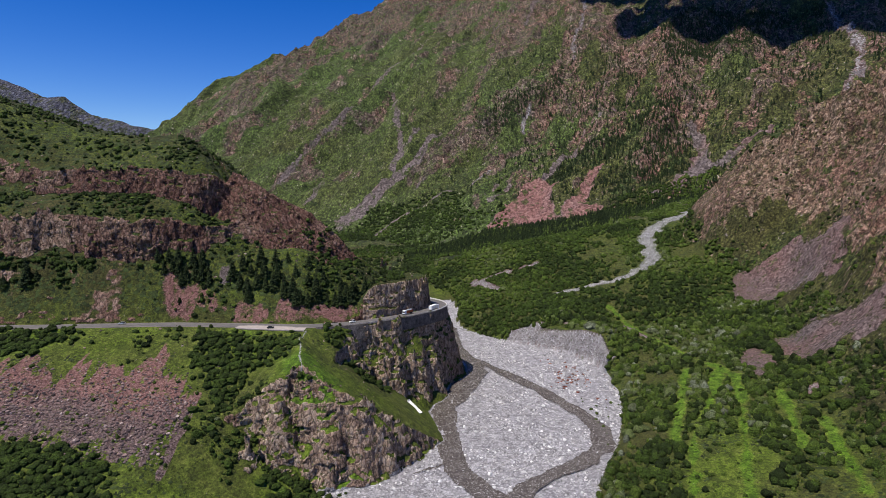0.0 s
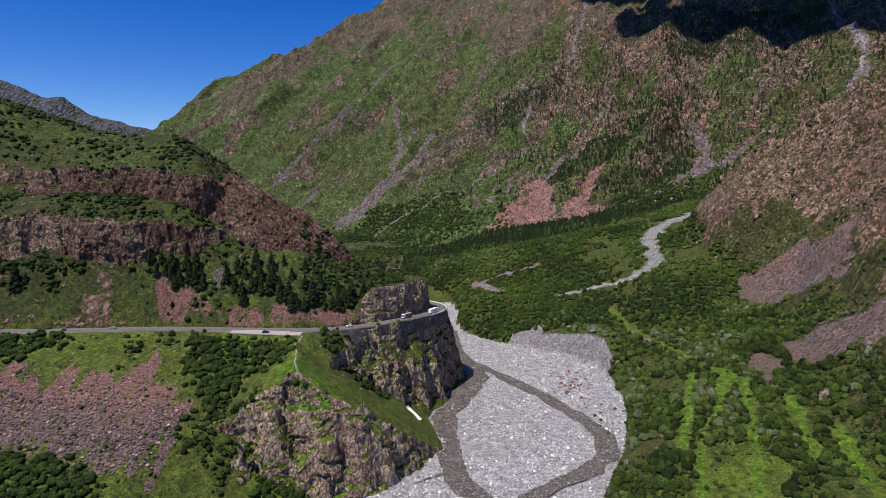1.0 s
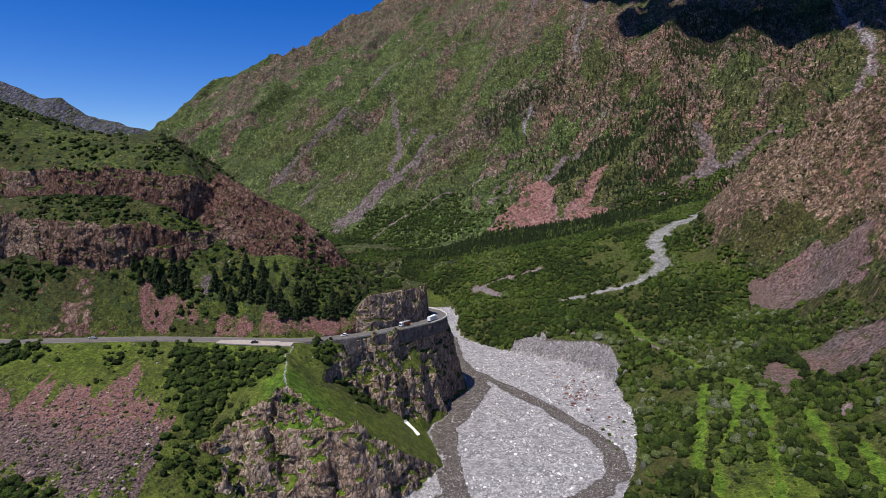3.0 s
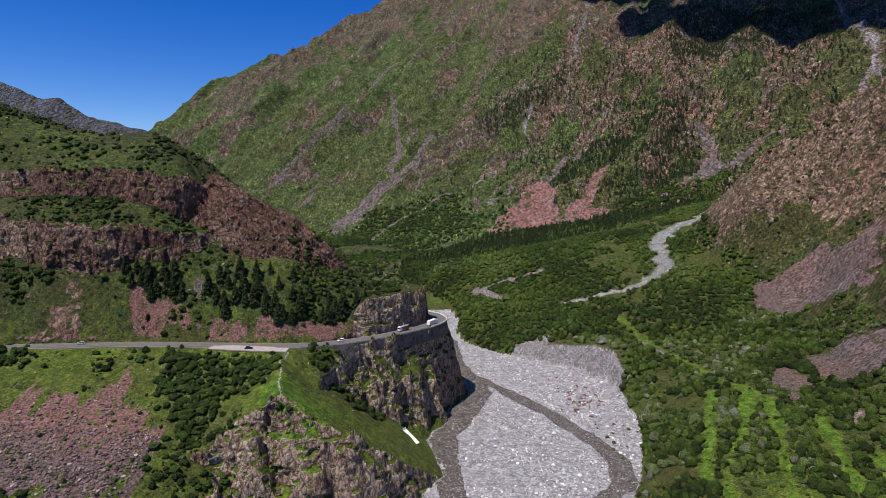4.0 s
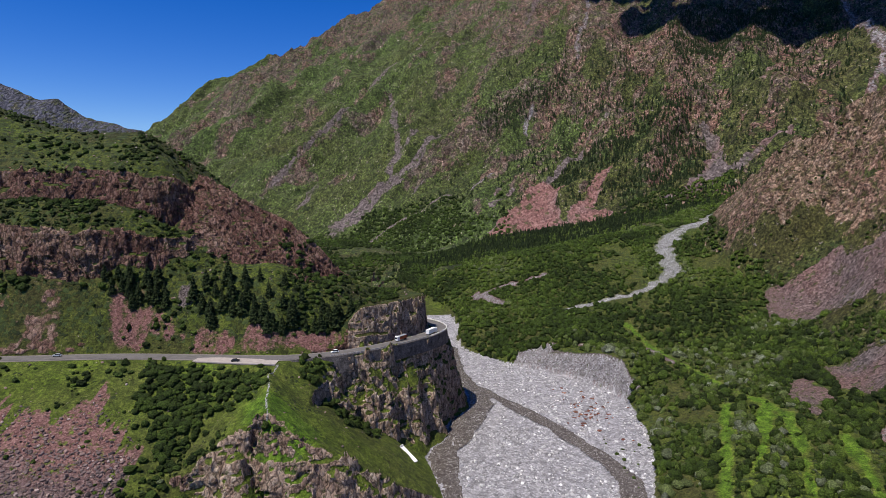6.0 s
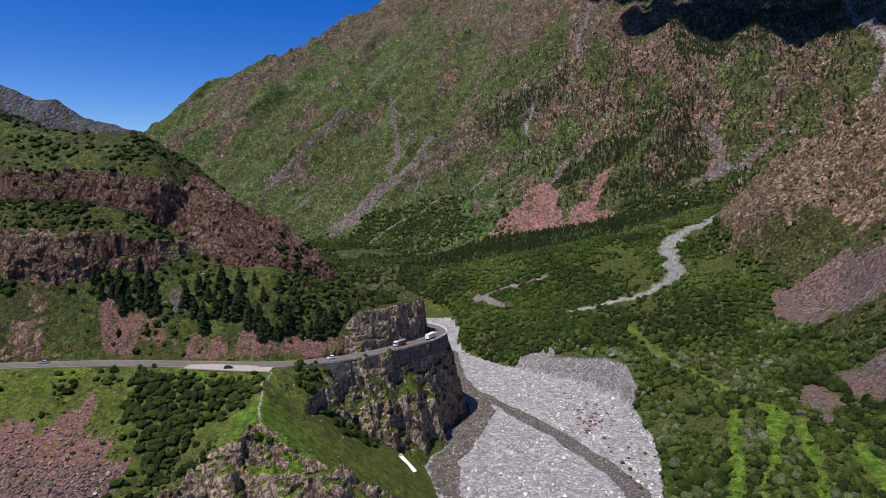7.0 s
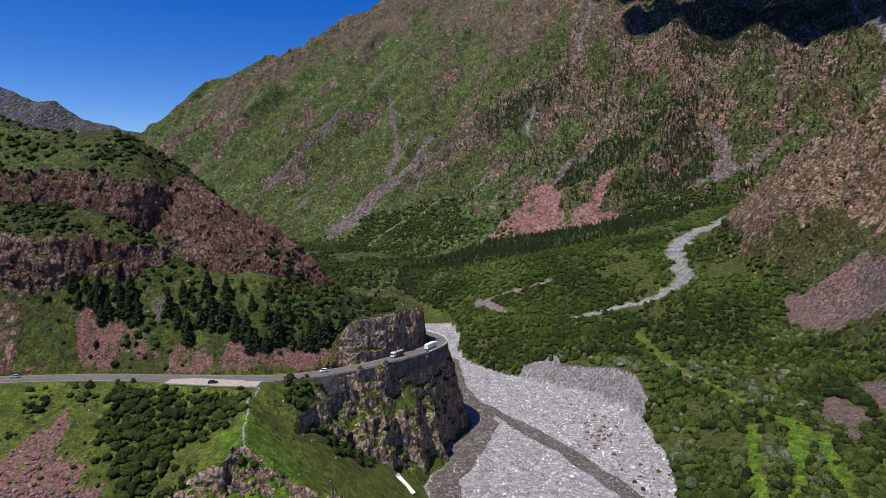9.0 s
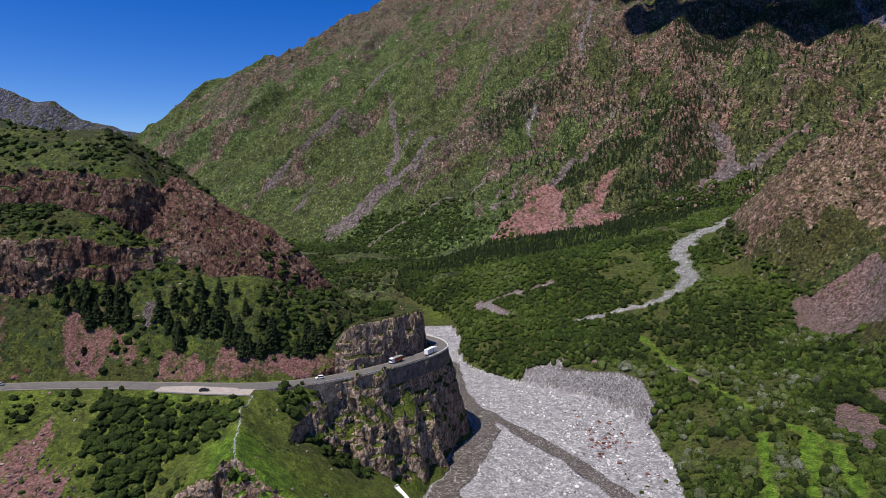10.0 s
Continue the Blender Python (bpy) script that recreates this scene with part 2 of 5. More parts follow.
def ramp(nt, fac, stops):
    r = nt.nodes.new("ShaderNodeValToRGB")
    e = r.color_ramp.elements
    while len(e) < len(stops):
        e.new(0.5)
    for el, (p, c) in zip(e, stops):
        el.position, el.color = p, (*c, 1)
    nt.links.new(fac, r.inputs["Fac"])
    return r.outputs["Color"]


def mix(nt, fac, a, b, kind="MIX"):
    m = nt.nodes.new("ShaderNodeMix")
    m.data_type, m.blend_type = "RGBA", kind
    for sock, v in ((m.inputs["Factor"], fac), (m.inputs["A"], a), (m.inputs["B"], b)):
        if isinstance(v, (int, float)):
            sock.default_value = v
        elif isinstance(v, tuple):
            sock.default_value = (*v, 1)
        else:
            nt.links.new(v, sock)
    return m.outputs["Result"]


def maths(nt, op, a, b=0.0, clamp=False):
    m = nt.nodes.new("ShaderNodeMath")
    m.operation, m.use_clamp = op, clamp
    for sock, v in zip(m.inputs, (a, b)):
        if isinstance(v, (int, float)):
            sock.default_value = v
        else:
            nt.links.new(v, sock)
    return m.outputs[0]


def sharpen(nt, mask, tex, width=0.25):
    """A soft mask with a ragged edge: the texture decides near one half."""
    s = maths(nt, "ADD", mask, maths(nt, "MULTIPLY", maths(nt, "SUBTRACT", tex, 0.5), 1.1))
    s = maths(nt, "SUBTRACT", s, 0.5 - width / 2)
    return maths(nt, "DIVIDE", s, width, True)


def span(nt, fac, lo, hi, a=0.0, b=1.0):
    """Stretch lo..hi of a texture to a..b."""
    m = nt.nodes.new("ShaderNodeMapRange")
    nt.links.new(fac, m.inputs["Value"])
    for key, v in (("From Min", lo), ("From Max", hi), ("To Min", a), ("To Max", b)):
        m.inputs[key].default_value = v
    return m.outputs[0]


def grey(nt, fac):
    c = nt.nodes.new("ShaderNodeCombineColor")
    for s in c.inputs:
        nt.links.new(fac, s)
    return c.outputs[0]


def ground_material(name, k=1.0, hazed=False):
    """Grass, rock, scree and gravel, laid by the masks that the land carries. k: size of the grain."""
    m, nt, bsdf = material(name, 0.95)
    pos = nt.nodes.new("ShaderNodeNewGeometry").outputs["Position"]
    if k > 2:
        lie = nt.nodes.new("ShaderNodeMapping")
        lie.inputs["Scale"].default_value = (1.0, 0.5, 0.75) if k > 3 else (1.0, 1.0, 0.8)
        nt.links.new(pos, lie.inputs["Vector"])
        pos = lie.outputs[0]

    def masks(key):
        at = node(nt, "ShaderNodeAttribute")
        at.attribute_name = key
        sep = nt.nodes.new("ShaderNodeSeparateColor")
        nt.links.new(at.outputs["Color"], sep.inputs[0])
        return sep.outputs[0], sep.outputs[1], sep.outputs[2]

    rock, scree, gravel = masks("cover")
    lush, red, scrub = masks("tone")
    big = span(nt, noise_tex(nt, 0.03 / k, 5, 0.6, pos), 0.35, 0.65)
    mid = span(nt, noise_tex(nt, 0.2 / k, 6, 0.65, pos), 0.33, 0.67)
    fine = span(nt, noise_tex(nt, 0.9 / k, 5, 0.65, pos), 0.32, 0.68)
    tiny = span(nt, noise_tex(nt, 3.2 / k, 3, 0.7, pos), 0.30, 0.70)
    # grass
    g = 0.36 if k > 2 else 0.28
    dry = ramp(nt, mid, [(0.0, (0.058 * g, 0.054 * g, 0.016 * g)), (0.5, (0.118 * g, 0.112 * g, 0.026 * g)), (1.0, (0.20 * g, 0.17 * g, 0.060 * g))])
    # distant grass gets extra blue in its colour, in place of haze
    blue = 0.014 if k > 2 else 0.010
    w = 0.42 if k > 2 else 0.80
    wet = ramp(nt, mid, [(0.0, (0.052 * w, 0.085 * w, blue * 0.6)), (0.5, (0.107 * w, 0.162 * w, blue)), (1.0, (0.180 * w, 0.232 * w, blue * 2.4))])
    grass = mix(nt, lush, dry, wet)
    if k < 2:
        vivid = mix(nt, 1.0, grass, (0.78, 1.0, 0.7), "MULTIPLY")
        grass = mix(nt, maths(nt, "MULTIPLY", maths(nt, "SUBTRACT", lush, 0.86), 7.0, True), grass, vivid)
    grass = mix(nt, maths(nt, "MULTIPLY", big, span(nt, lush, 0.0, 1.0, 0.55, 0.12)), grass, (0.050, 0.050, 0.018) if k > 2 else (0.085, 0.076, 0.027))
    grass = mix(nt, 1.0, grass, grey(nt, span(nt, fine, 0.0, 1.0, 0.36, 1.62)), "MULTIPLY")
    grass = mix(nt, 1.0, grass, grey(nt, span(nt, tiny, 0.0, 1.0, 0.65, 1.35)), "MULTIPLY")
    mosaic = node(nt, "ShaderNodeTexVoronoi", Scale=0.42 / k)
    wob_tex = node(nt, "ShaderNodeTexNoise", Scale=0.8 / k, Detail=3.0)
    nt.links.new(pos, wob_tex.inputs["Vector"])
    wob_s = nt.nodes.new("ShaderNodeVectorMath")
    wob_s.operation = "SCALE"
    wob_s.inputs["Scale"].default_value = 2.6 * k
    nt.links.new(wob_tex.outputs["Color"], wob_s.inputs[0])
    wob_a = nt.nodes.new("ShaderNodeVectorMath")
    wob_a.operation = "ADD"
    nt.links.new(pos, wob_a.inputs[0])
    nt.links.new(wob_s.outputs[0], wob_a.inputs[1])
    nt.links.new(wob_a.outputs[0], mosaic.inputs["Vector"])
    msep = nt.nodes.new("ShaderNodeSeparateColor")
    nt.links.new(mosaic.outputs["Color"], msep.inputs[0])
    grass = mix(nt, 1.0, grass, grey(nt, span(nt, msep.outputs[1], 0.0, 1.0, 0.70, 1.25)), "MULTIPLY")
    # round tufts of scrub, and loose stones, each with its own size
    reach = maths(nt, "MULTIPLY", maths(nt, "MULTIPLY", scrub, span(nt, mid, 0.0, 1.0, 0.35, 1.5)), span(nt, msep.outputs[0], 0.0, 1.0, 0.15, 0.95))
    bush = maths(nt, "MULTIPLY", maths(nt, "SUBTRACT", reach, mosaic.outputs["Distance"]), 9.0, True)
    pebble = node(nt, "ShaderNodeTexVoronoi", Scale=0.8 / k)
    nt.links.new(wob_a.outputs[0], pebble.inputs["Vector"])
    psep = nt.nodes.new("ShaderNodeSeparateColor")
    nt.links.new(pebble.outputs["Color"], psep.inputs[0])
    size = maths(nt, "SUBTRACT", maths(nt, "ADD", maths(nt, "MULTIPLY", psep.outputs[0], 0.9), maths(nt, "MULTIPLY", mid, 0.5)), 0.86 if k > 2 else 1.02)
    stone = maths(nt, "MULTIPLY", maths(nt, "SUBTRACT", size, pebble.outputs["Distance"]), 14.0, True)
    grass = mix(nt, stone, grass, mix(nt, psep.outputs[1], (0.12, 0.095, 0.085), (0.29, 0.25, 0.22)))
    leafy = mix(nt, tiny, (0.010, 0.017, 0.005), (0.055, 0.076, 0.020))
    leafy = mix(nt, 1.0, leafy, grey(nt, span(nt, msep.outputs[2], 0.0, 1.0, 0.45, 1.7)), "MULTIPLY")
    grass = mix(nt, bush, grass, leafy)
    # rock: leaning blocks with dark joints
    st = nt.nodes.new("ShaderNodeMapping")
    st.inputs["Scale"].default_value = (1, 1, 0.5) if k < 2 else (1, 1, 0.8)
    st.inputs["Rotation"].default_value = (0.2, 0.15, 0.4) if k < 2 else (0.3, 0.6, 0.4)
    nt.links.new(pos, st.inputs["Vector"])
    warp = nt.nodes.new("ShaderNodeVectorMath")
    warp.operation = "ADD"
    wn_tex = node(nt, "ShaderNodeTexNoise", Scale=0.5 / k, Detail=3.0)
    nt.links.new(pos, wn_tex.inputs["Vector"])
    sc_v = nt.nodes.new("ShaderNodeVectorMath")
    sc_v.operation = "SCALE"
    sc_v.inputs["Scale"].default_value = 2.2 * k
    nt.links.new(wn_tex.outputs["Color"], sc_v.inputs[0])
    nt.links.new(st.outputs[0], warp.inputs[0])
    nt.links.new(sc_v.outputs[0], warp.inputs[1])
    joint = node(nt, "ShaderNodeTexVoronoi", Scale=0.42 / k)
    joint.feature = "DISTANCE_TO_EDGE"
    nt.links.new(warp.outputs[0], joint.inputs["Vector"])
    cell = node(nt, "ShaderNodeTexVoronoi", Scale=0.42 / k)
    nt.links.new(warp.outputs[0], cell.inputs["Vector"])
    csep = nt.nodes.new("ShaderNodeSeparateColor")
    nt.links.new(cell.outputs["Color"], csep.inputs[0])
    crack = span(nt, noise_tex(nt, 0.55 / k, 8 if k < 2 else 4, 0.68, st.outputs[0], 0.6), 0.30, 0.70)
    tone = maths(nt, "ADD", maths(nt, "MULTIPLY", crack, 0.7), maths(nt, "MULTIPLY", csep.outputs[0], 0.3))
    # rock of the far range, with the blue-grey of haze put into its colour
    if hazed:
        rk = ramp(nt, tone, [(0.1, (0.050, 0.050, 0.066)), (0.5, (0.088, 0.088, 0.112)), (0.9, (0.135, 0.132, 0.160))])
    else:
        rk = ramp(nt, tone, [(0.05, (0.060, 0.038, 0.027)), (0.30, (0.30, 0.200, 0.142)), (0.58, (0.52, 0.385, 0.285)), (0.95, (0.74, 0.61, 0.49))])
        rr = ramp(nt, tone, [(0.05, (0.022, 0.012, 0.010)), (0.42, (0.150, 0.070, 0.052)), (0.95, (0.37, 0.22, 0.175))])
        # the mountain's rock leans slightly blue, haze put into the colour
        if k > 2:
            rk = mix(nt, 1.0, rk, (0.235, 0.235, 0.245) if k > 3 else (0.47, 0.425, 0.40), "MULTIPLY")
        if k > 2:
            fleck = span(nt, noise_tex(nt, 0.22 if k > 3 else 0.15, 6, 0.75, st.outputs[0]), 0.36, 0.64, 0.40 if k > 3 else 0.62, 1.5 if k > 3 else 1.3)
            # broad dark and bright noise in the colour, standing for ravine relief
            ravine_tone = span(nt, noise_tex(nt, 0.028, 5, 0.65, pos, 0.8), 0.38, 0.62, 0.55 if k > 3 else 0.75, 1.4 if k > 3 else 1.15)
            rk = mix(nt, 1.0, rk, grey(nt, maths(nt, "MULTIPLY", fleck, ravine_tone)), "MULTIPLY")
            rr = mix(nt, 1.0, rr, grey(nt, span(nt, fleck, 0.40, 1.5, 0.6, 1.5)), "MULTIPLY")
        rk = mix(nt, maths(nt, "MULTIPLY", red, span(nt, big, 0.0, 1.0, 0.7, 1.3), True), rk, rr)
    joints = span(nt, joint.outputs["Distance"], 0.0, 0.10, 0.30 if k < 2 else 0.55, 1.0)
    rk = mix(nt, 1.0, rk, grey(nt, joints), "MULTIPLY")
    rk = mix(nt, maths(nt, "MULTIPLY", span(nt, noise_tex(nt, 0.33 / k, 5, 0.7, pos), 0.57 if k < 2 else 0.49, 0.64 if k < 2 else 0.56), 0.75), rk, mix(nt, 0.6 if k < 2 else 0.0, grass, leafy))
    # scree
    vor = node(nt, "ShaderNodeTexVoronoi", Scale=1.5 / k)
    nt.links.new(pos, vor.inputs["Vector"])
    sepv = nt.nodes.new("ShaderNodeSeparateColor")
    nt.links.new(vor.outputs["Color"], sepv.inputs[0])
    pick = maths(nt, "ADD", maths(nt, "MULTIPLY", sepv.outputs[0], 0.5), maths(nt, "MULTIPLY", fine, 0.5))
    sgrey = ramp(nt, pick, [(0.1, (0.028, 0.021, 0.020)), (0.5, (0.098, 0.076, 0.073)), (0.95, (0.24, 0.195, 0.185))])
    sred = ramp(nt, pick, [(0.1, (0.068, 0.030, 0.027)), (0.5, (0.175, 0.083, 0.072)), (0.95, (0.32, 0.18, 0.158))])
    sc = mix(nt, red, sgrey, sred)
    sc = mix(nt, maths(nt, "MULTIPLY", span(nt, noise_tex(nt, 0.28 / k, 5, 0.7, pos), 0.55, 0.61), 0.85), sc, grass)
    # gravel
    gv = ramp(nt, tiny, [(0.0, (0.10, 0.093, 0.098)), (0.45, (0.275, 0.262, 0.270)), (0.75, (0.385, 0.37, 0.372)), (1.0, (0.72, 0.70, 0.685))])
    gv = mix(nt, maths(nt, "MULTIPLY", big, 0.5), gv, (0.28, 0.265, 0.28))
    gv = mix(nt, 1.0, gv, grey(nt, maths(nt, "MULTIPLY", span(nt, mid, 0.0, 1.0, 0.70, 1.25), span(nt, fine, 0.0, 1.0, 0.72, 1.25))), "MULTIPLY")
    cob = node(nt, "ShaderNodeTexVoronoi", Scale=0.75)
    nt.links.new(pos, cob.inputs["Vector"])
    cobs = nt.nodes.new("ShaderNodeSeparateColor")
    nt.links.new(cob.outputs["Color"], cobs.inputs[0])
    light = maths(nt, "MULTIPLY", span(nt, cobs.outputs[0], 0.0, 1.0, 0.82, 1.6), span(nt, cob.outputs["Distance"], 0.0, 0.7, 1.15, 0.75))
    gv = mix(nt, 1.0, gv, grey(nt, light), "MULTIPLY")
    edge = 0.22 if k < 2 else 0.07
    if k > 2:
        grain = grey(nt, maths(nt, "MULTIPLY", span(nt, fine, 0.0, 1.0, 0.40, 1.6), span(nt, noise_tex(nt, 0.45, 3, 0.7, pos), 0.32, 0.68, 0.45, 1.55)))
        rk = mix(nt, 1.0, rk, grain, "MULTIPLY")
        grass = mix(nt, 0.7, grass, grain, "MULTIPLY")
    col = mix(nt, sharpen(nt, rock, noise_tex(nt, 0.3 / k if k < 3 else 0.14, 8, 0.72 if k < 3 else 0.8, pos), edge), grass, rk)
    col = mix(nt, sharpen(nt, scree, noise_tex(nt, 0.45 / k, 6, 0.7, pos), edge), col, sc)
    col = mix(nt, sharpen(nt, gravel, noise_tex(nt, 1.0 / k, 5, 0.7, pos), 0.2), col, gv)
    nt.links.new(col, bsdf.inputs["Base Color"])
    rocky = maths(nt, "MULTIPLY", rock, maths(nt, "ADD", maths(nt, "MULTIPLY", crack, 1.2), span(nt, joint.outputs["Distance"], 0.0, 0.25, 0.0, 0.9)))
    hgt = maths(nt, "ADD", maths(nt, "ADD", maths(nt, "MULTIPLY", mid, 0.5), maths(nt, "MULTIPLY", fine, 0.35)), maths(nt, "ADD", maths(nt, "ADD", rocky, maths(nt, "MULTIPLY", bush, 0.9)), maths(nt, "MULTIPLY", tiny, 0.10)))
    bump = node(nt, "ShaderNodeBump", Strength=1.0 if k < 2 else 0.85, Distance=0.9 * k)
    nt.links.new(hgt, bump.inputs["Height"])
    nt.links.new(bump.outputs[0], bsdf.inputs["Normal"])
    return m


GROUND = ground_material("ground_cover")
FAR_GROUND = ground_material("mountain_cover", 4.0)
MID_GROUND = ground_material("slope_cover", 2.2)
# far range: haze painted in as blue-grey rock
HAZED_ROCK = ground_material("hazed_mountain", 12.0, True)


# ---- meshes from arrays ----
def mesh_from(name, co, quads, mats, smooth=True, layers=None, mat_index=None):
    me = bpy.data.meshes.new(name)
    quads = np.asarray(quads, np.int32)
    n, k = quads.shape
    me.vertices.add(len(co))
    me.vertices.foreach_set("co", np.asarray(co, np.float32).ravel())
    me.loops.add(n * k)
    me.loops.foreach_set("vertex_index", quads.ravel())
    me.polygons.add(n)
    me.polygons.foreach_set("loop_start", np.arange(0, n * k, k, dtype=np.int32))
    me.polygons.foreach_set("use_smooth", np.broadcast_to(smooth, n).copy())
    for m in mats:
        me.materials.append(m)
    if mat_index is not None:
        me.polygons.foreach_set("material_index", np.asarray(mat_index, np.int32))
    for key, arr in (layers or {}).items():
        a = me.attributes.new(key, "FLOAT_COLOR", "POINT")
        a.data.foreach_set("color", np.asarray(arr, np.float32).ravel())
    me.update()
    me.validate()
    return new(name, me)


def normals_of(co, quads):
    a, b, c, d = (co[quads[:, i]] for i in range(4))
    fn = np.cross(c - a, d - b)
    vn = np.zeros_like(co)
    for i in range(4):
        for ax in range(3):
            vn[:, ax] += np.bincount(quads[:, i], fn[:, ax], len(co))
    return vn / np.maximum(np.linalg.norm(vn, axis=1, keepdims=True), 1e-9)


# bare patches, in plan
RED_SCREE = [[(77, 1057), (122, 1142), (184, 1209), (233, 1164), (195, 1084), (205, 1015), (130, 1040)],
             [(205, 1015), (209, 1056), (244, 1084), (275, 1136), (318, 1163), (288, 1108), (267, 1081), (249, 1044), (272, 1010), (267, 991)]]
GREY_SCREE = [[(325, 980), (380, 1008), (439, 1063), (480, 1127), (487, 1214), (504, 1197), (512, 1166), (493, 1105), (458, 1034), (473, 1017), (520, 1020), (560, 1022), (545, 1000), (476, 1003), (411, 996), (371, 985)],
              [(-240, 1280), (-245, 1330), (-179, 1375), (-107, 1417), (-86, 1389), (-118, 1385), (-184, 1311)]]
SLOPE_SCREE = [[(302, 611), (347, 585), (367, 541), (330, 493), (318, 515), (287, 572)], [(259, 457), (289, 445), (306, 402), (281, 367), (251, 401)],
               [(217, 421), (239, 442), (233, 412), (220, 392)]]
HILL_SCREE = [(-262, 322), (-235, 329), (-215, 324), (-205, 329), (-177, 329), (-166, 341), (-144, 325), (-135, 309), (-138, 285), (-141, 271), (-174, 274), (-190, 276), (-205, 283), (-240, 289)]
CUT_BANKS = [[(-188, 400), (-170, 400), (-146, 388), (-166, 382), (-182, 378)], [(-139, 389), (-118, 390), (-100, 392), (-71, 399), (-51, 414), (-51, 409), (-71, 393), (-100, 385), (-118, 383), (-139, 384)]]
TALUS = [(-156, 408), (-147, 410), (-144, 400), (-153, 398)]
GULLIES = [[(-85, 2209), (-223, 1999), (-291, 1749), (-361, 1628), (-419, 1510)], [(-152, 1864), (-116, 1596), (-106, 1500), (-121, 1429)], [(-60, 1557), (-92, 1494), (-112, 1438)],
           [(65, 1281), (92, 1303), (119, 1317)], [(222, 1529), (200, 1478), (189, 1434)], [(500, 2120), (465, 2015), (403, 1779), (361, 1708), (361, 1674)],
           [(971, 1544), (852, 1275), (794, 1157), (703, 1028), (620, 980)], [(391, 1365), (311, 1331), (247, 1253), (204, 1199)], [(-4, 1537), (-69, 1434), (-155, 1377), (-221, 1319)],
           [(92, 1160), (135, 1207)], [(-306, 1496), (-330, 1401)], [(-170, 1190), (-105, 1241), (-72, 1257), (20, 1279)]]
GULLY_WIDTH = [9, 9, 6, 6, 6, 8, 11, 8, 12, 8, 8, 5]
STREAM = [(390, 850), (328, 796), (280, 768), (254, 739), (249, 707), (243, 671), (206, 653), (164, 647), (126, 643)]
LANES = [[(169, 597), (177, 556), (183, 509), (196, 436), (204, 400)], [(199, 412), (175, 370), (155, 344), (141, 318), (122, 271), (110, 240)], [(204, 400), (190, 364), (169, 316), (145, 262), (135, 240)],
         [(180, 422), (153, 367), (135, 327)], [(215, 321), (204, 289), (191, 251)], [(216, 367), (205, 335), (188, 295)]]
MEADOW = [(141, 318), (165, 310), (176, 292), (164, 255), (115, 255)]
BELTS = [[(-67, 894), (-2, 970), (74, 1053), (200, 1010), (274, 985), (370, 981), (451, 988), (447, 960), (340, 904), (236, 835), (159, 820), (20, 840)],
         [(194, 1200), (247, 1253), (366, 1278), (487, 1298), (514, 1266), (430, 1203), (345, 1203), (312, 1159), (271, 1163), (221, 1122)],
         [(271, 988), (305, 1079), (348, 1110), (463, 1232), (495, 1216), (446, 1070), (374, 1016)], [(63, 1470), (124, 1565), (256, 1594), (323, 1649), (328, 1600), (153, 1438)],
         [(560, 1577), (715, 1712), (823, 1628), (959, 1546), (827, 1297), (855, 1504), (651, 1406), (533, 1426)]]


DEBRIS = [[(50, 732), (66, 727), (84, 722)], [(40, 741), (52, 712), (63, 681)], [(91, 725), (114, 727)], [(118, 549), (132, 545)], [(170, 563), (176, 530), (179, 505)], [(226, 352), (238, 366)]]
DEBRIS_WIDTH = [8, 6, 5, 4, 3, 4]


def debris(x, y, n1, n2):
    """Stony streaks and patches left by floods on the fan."""
    out = 0 * x
    for pts, w in zip(DEBRIS, DEBRIS_WIDTH):
        out = np.maximum(out, step(1.4, 0.5, line_dist(x, y, pts)[0] / w + 0.6 * n2 + 0.4 * n1))
    return out


def patches(x, y, polys, soft, ragged):
    best = np.full(np.shape(x), -1e9)
    for pts in polys:
        best = np.maximum(best, inside(x, y, pts))
    return step(-soft, soft, best + ragged)


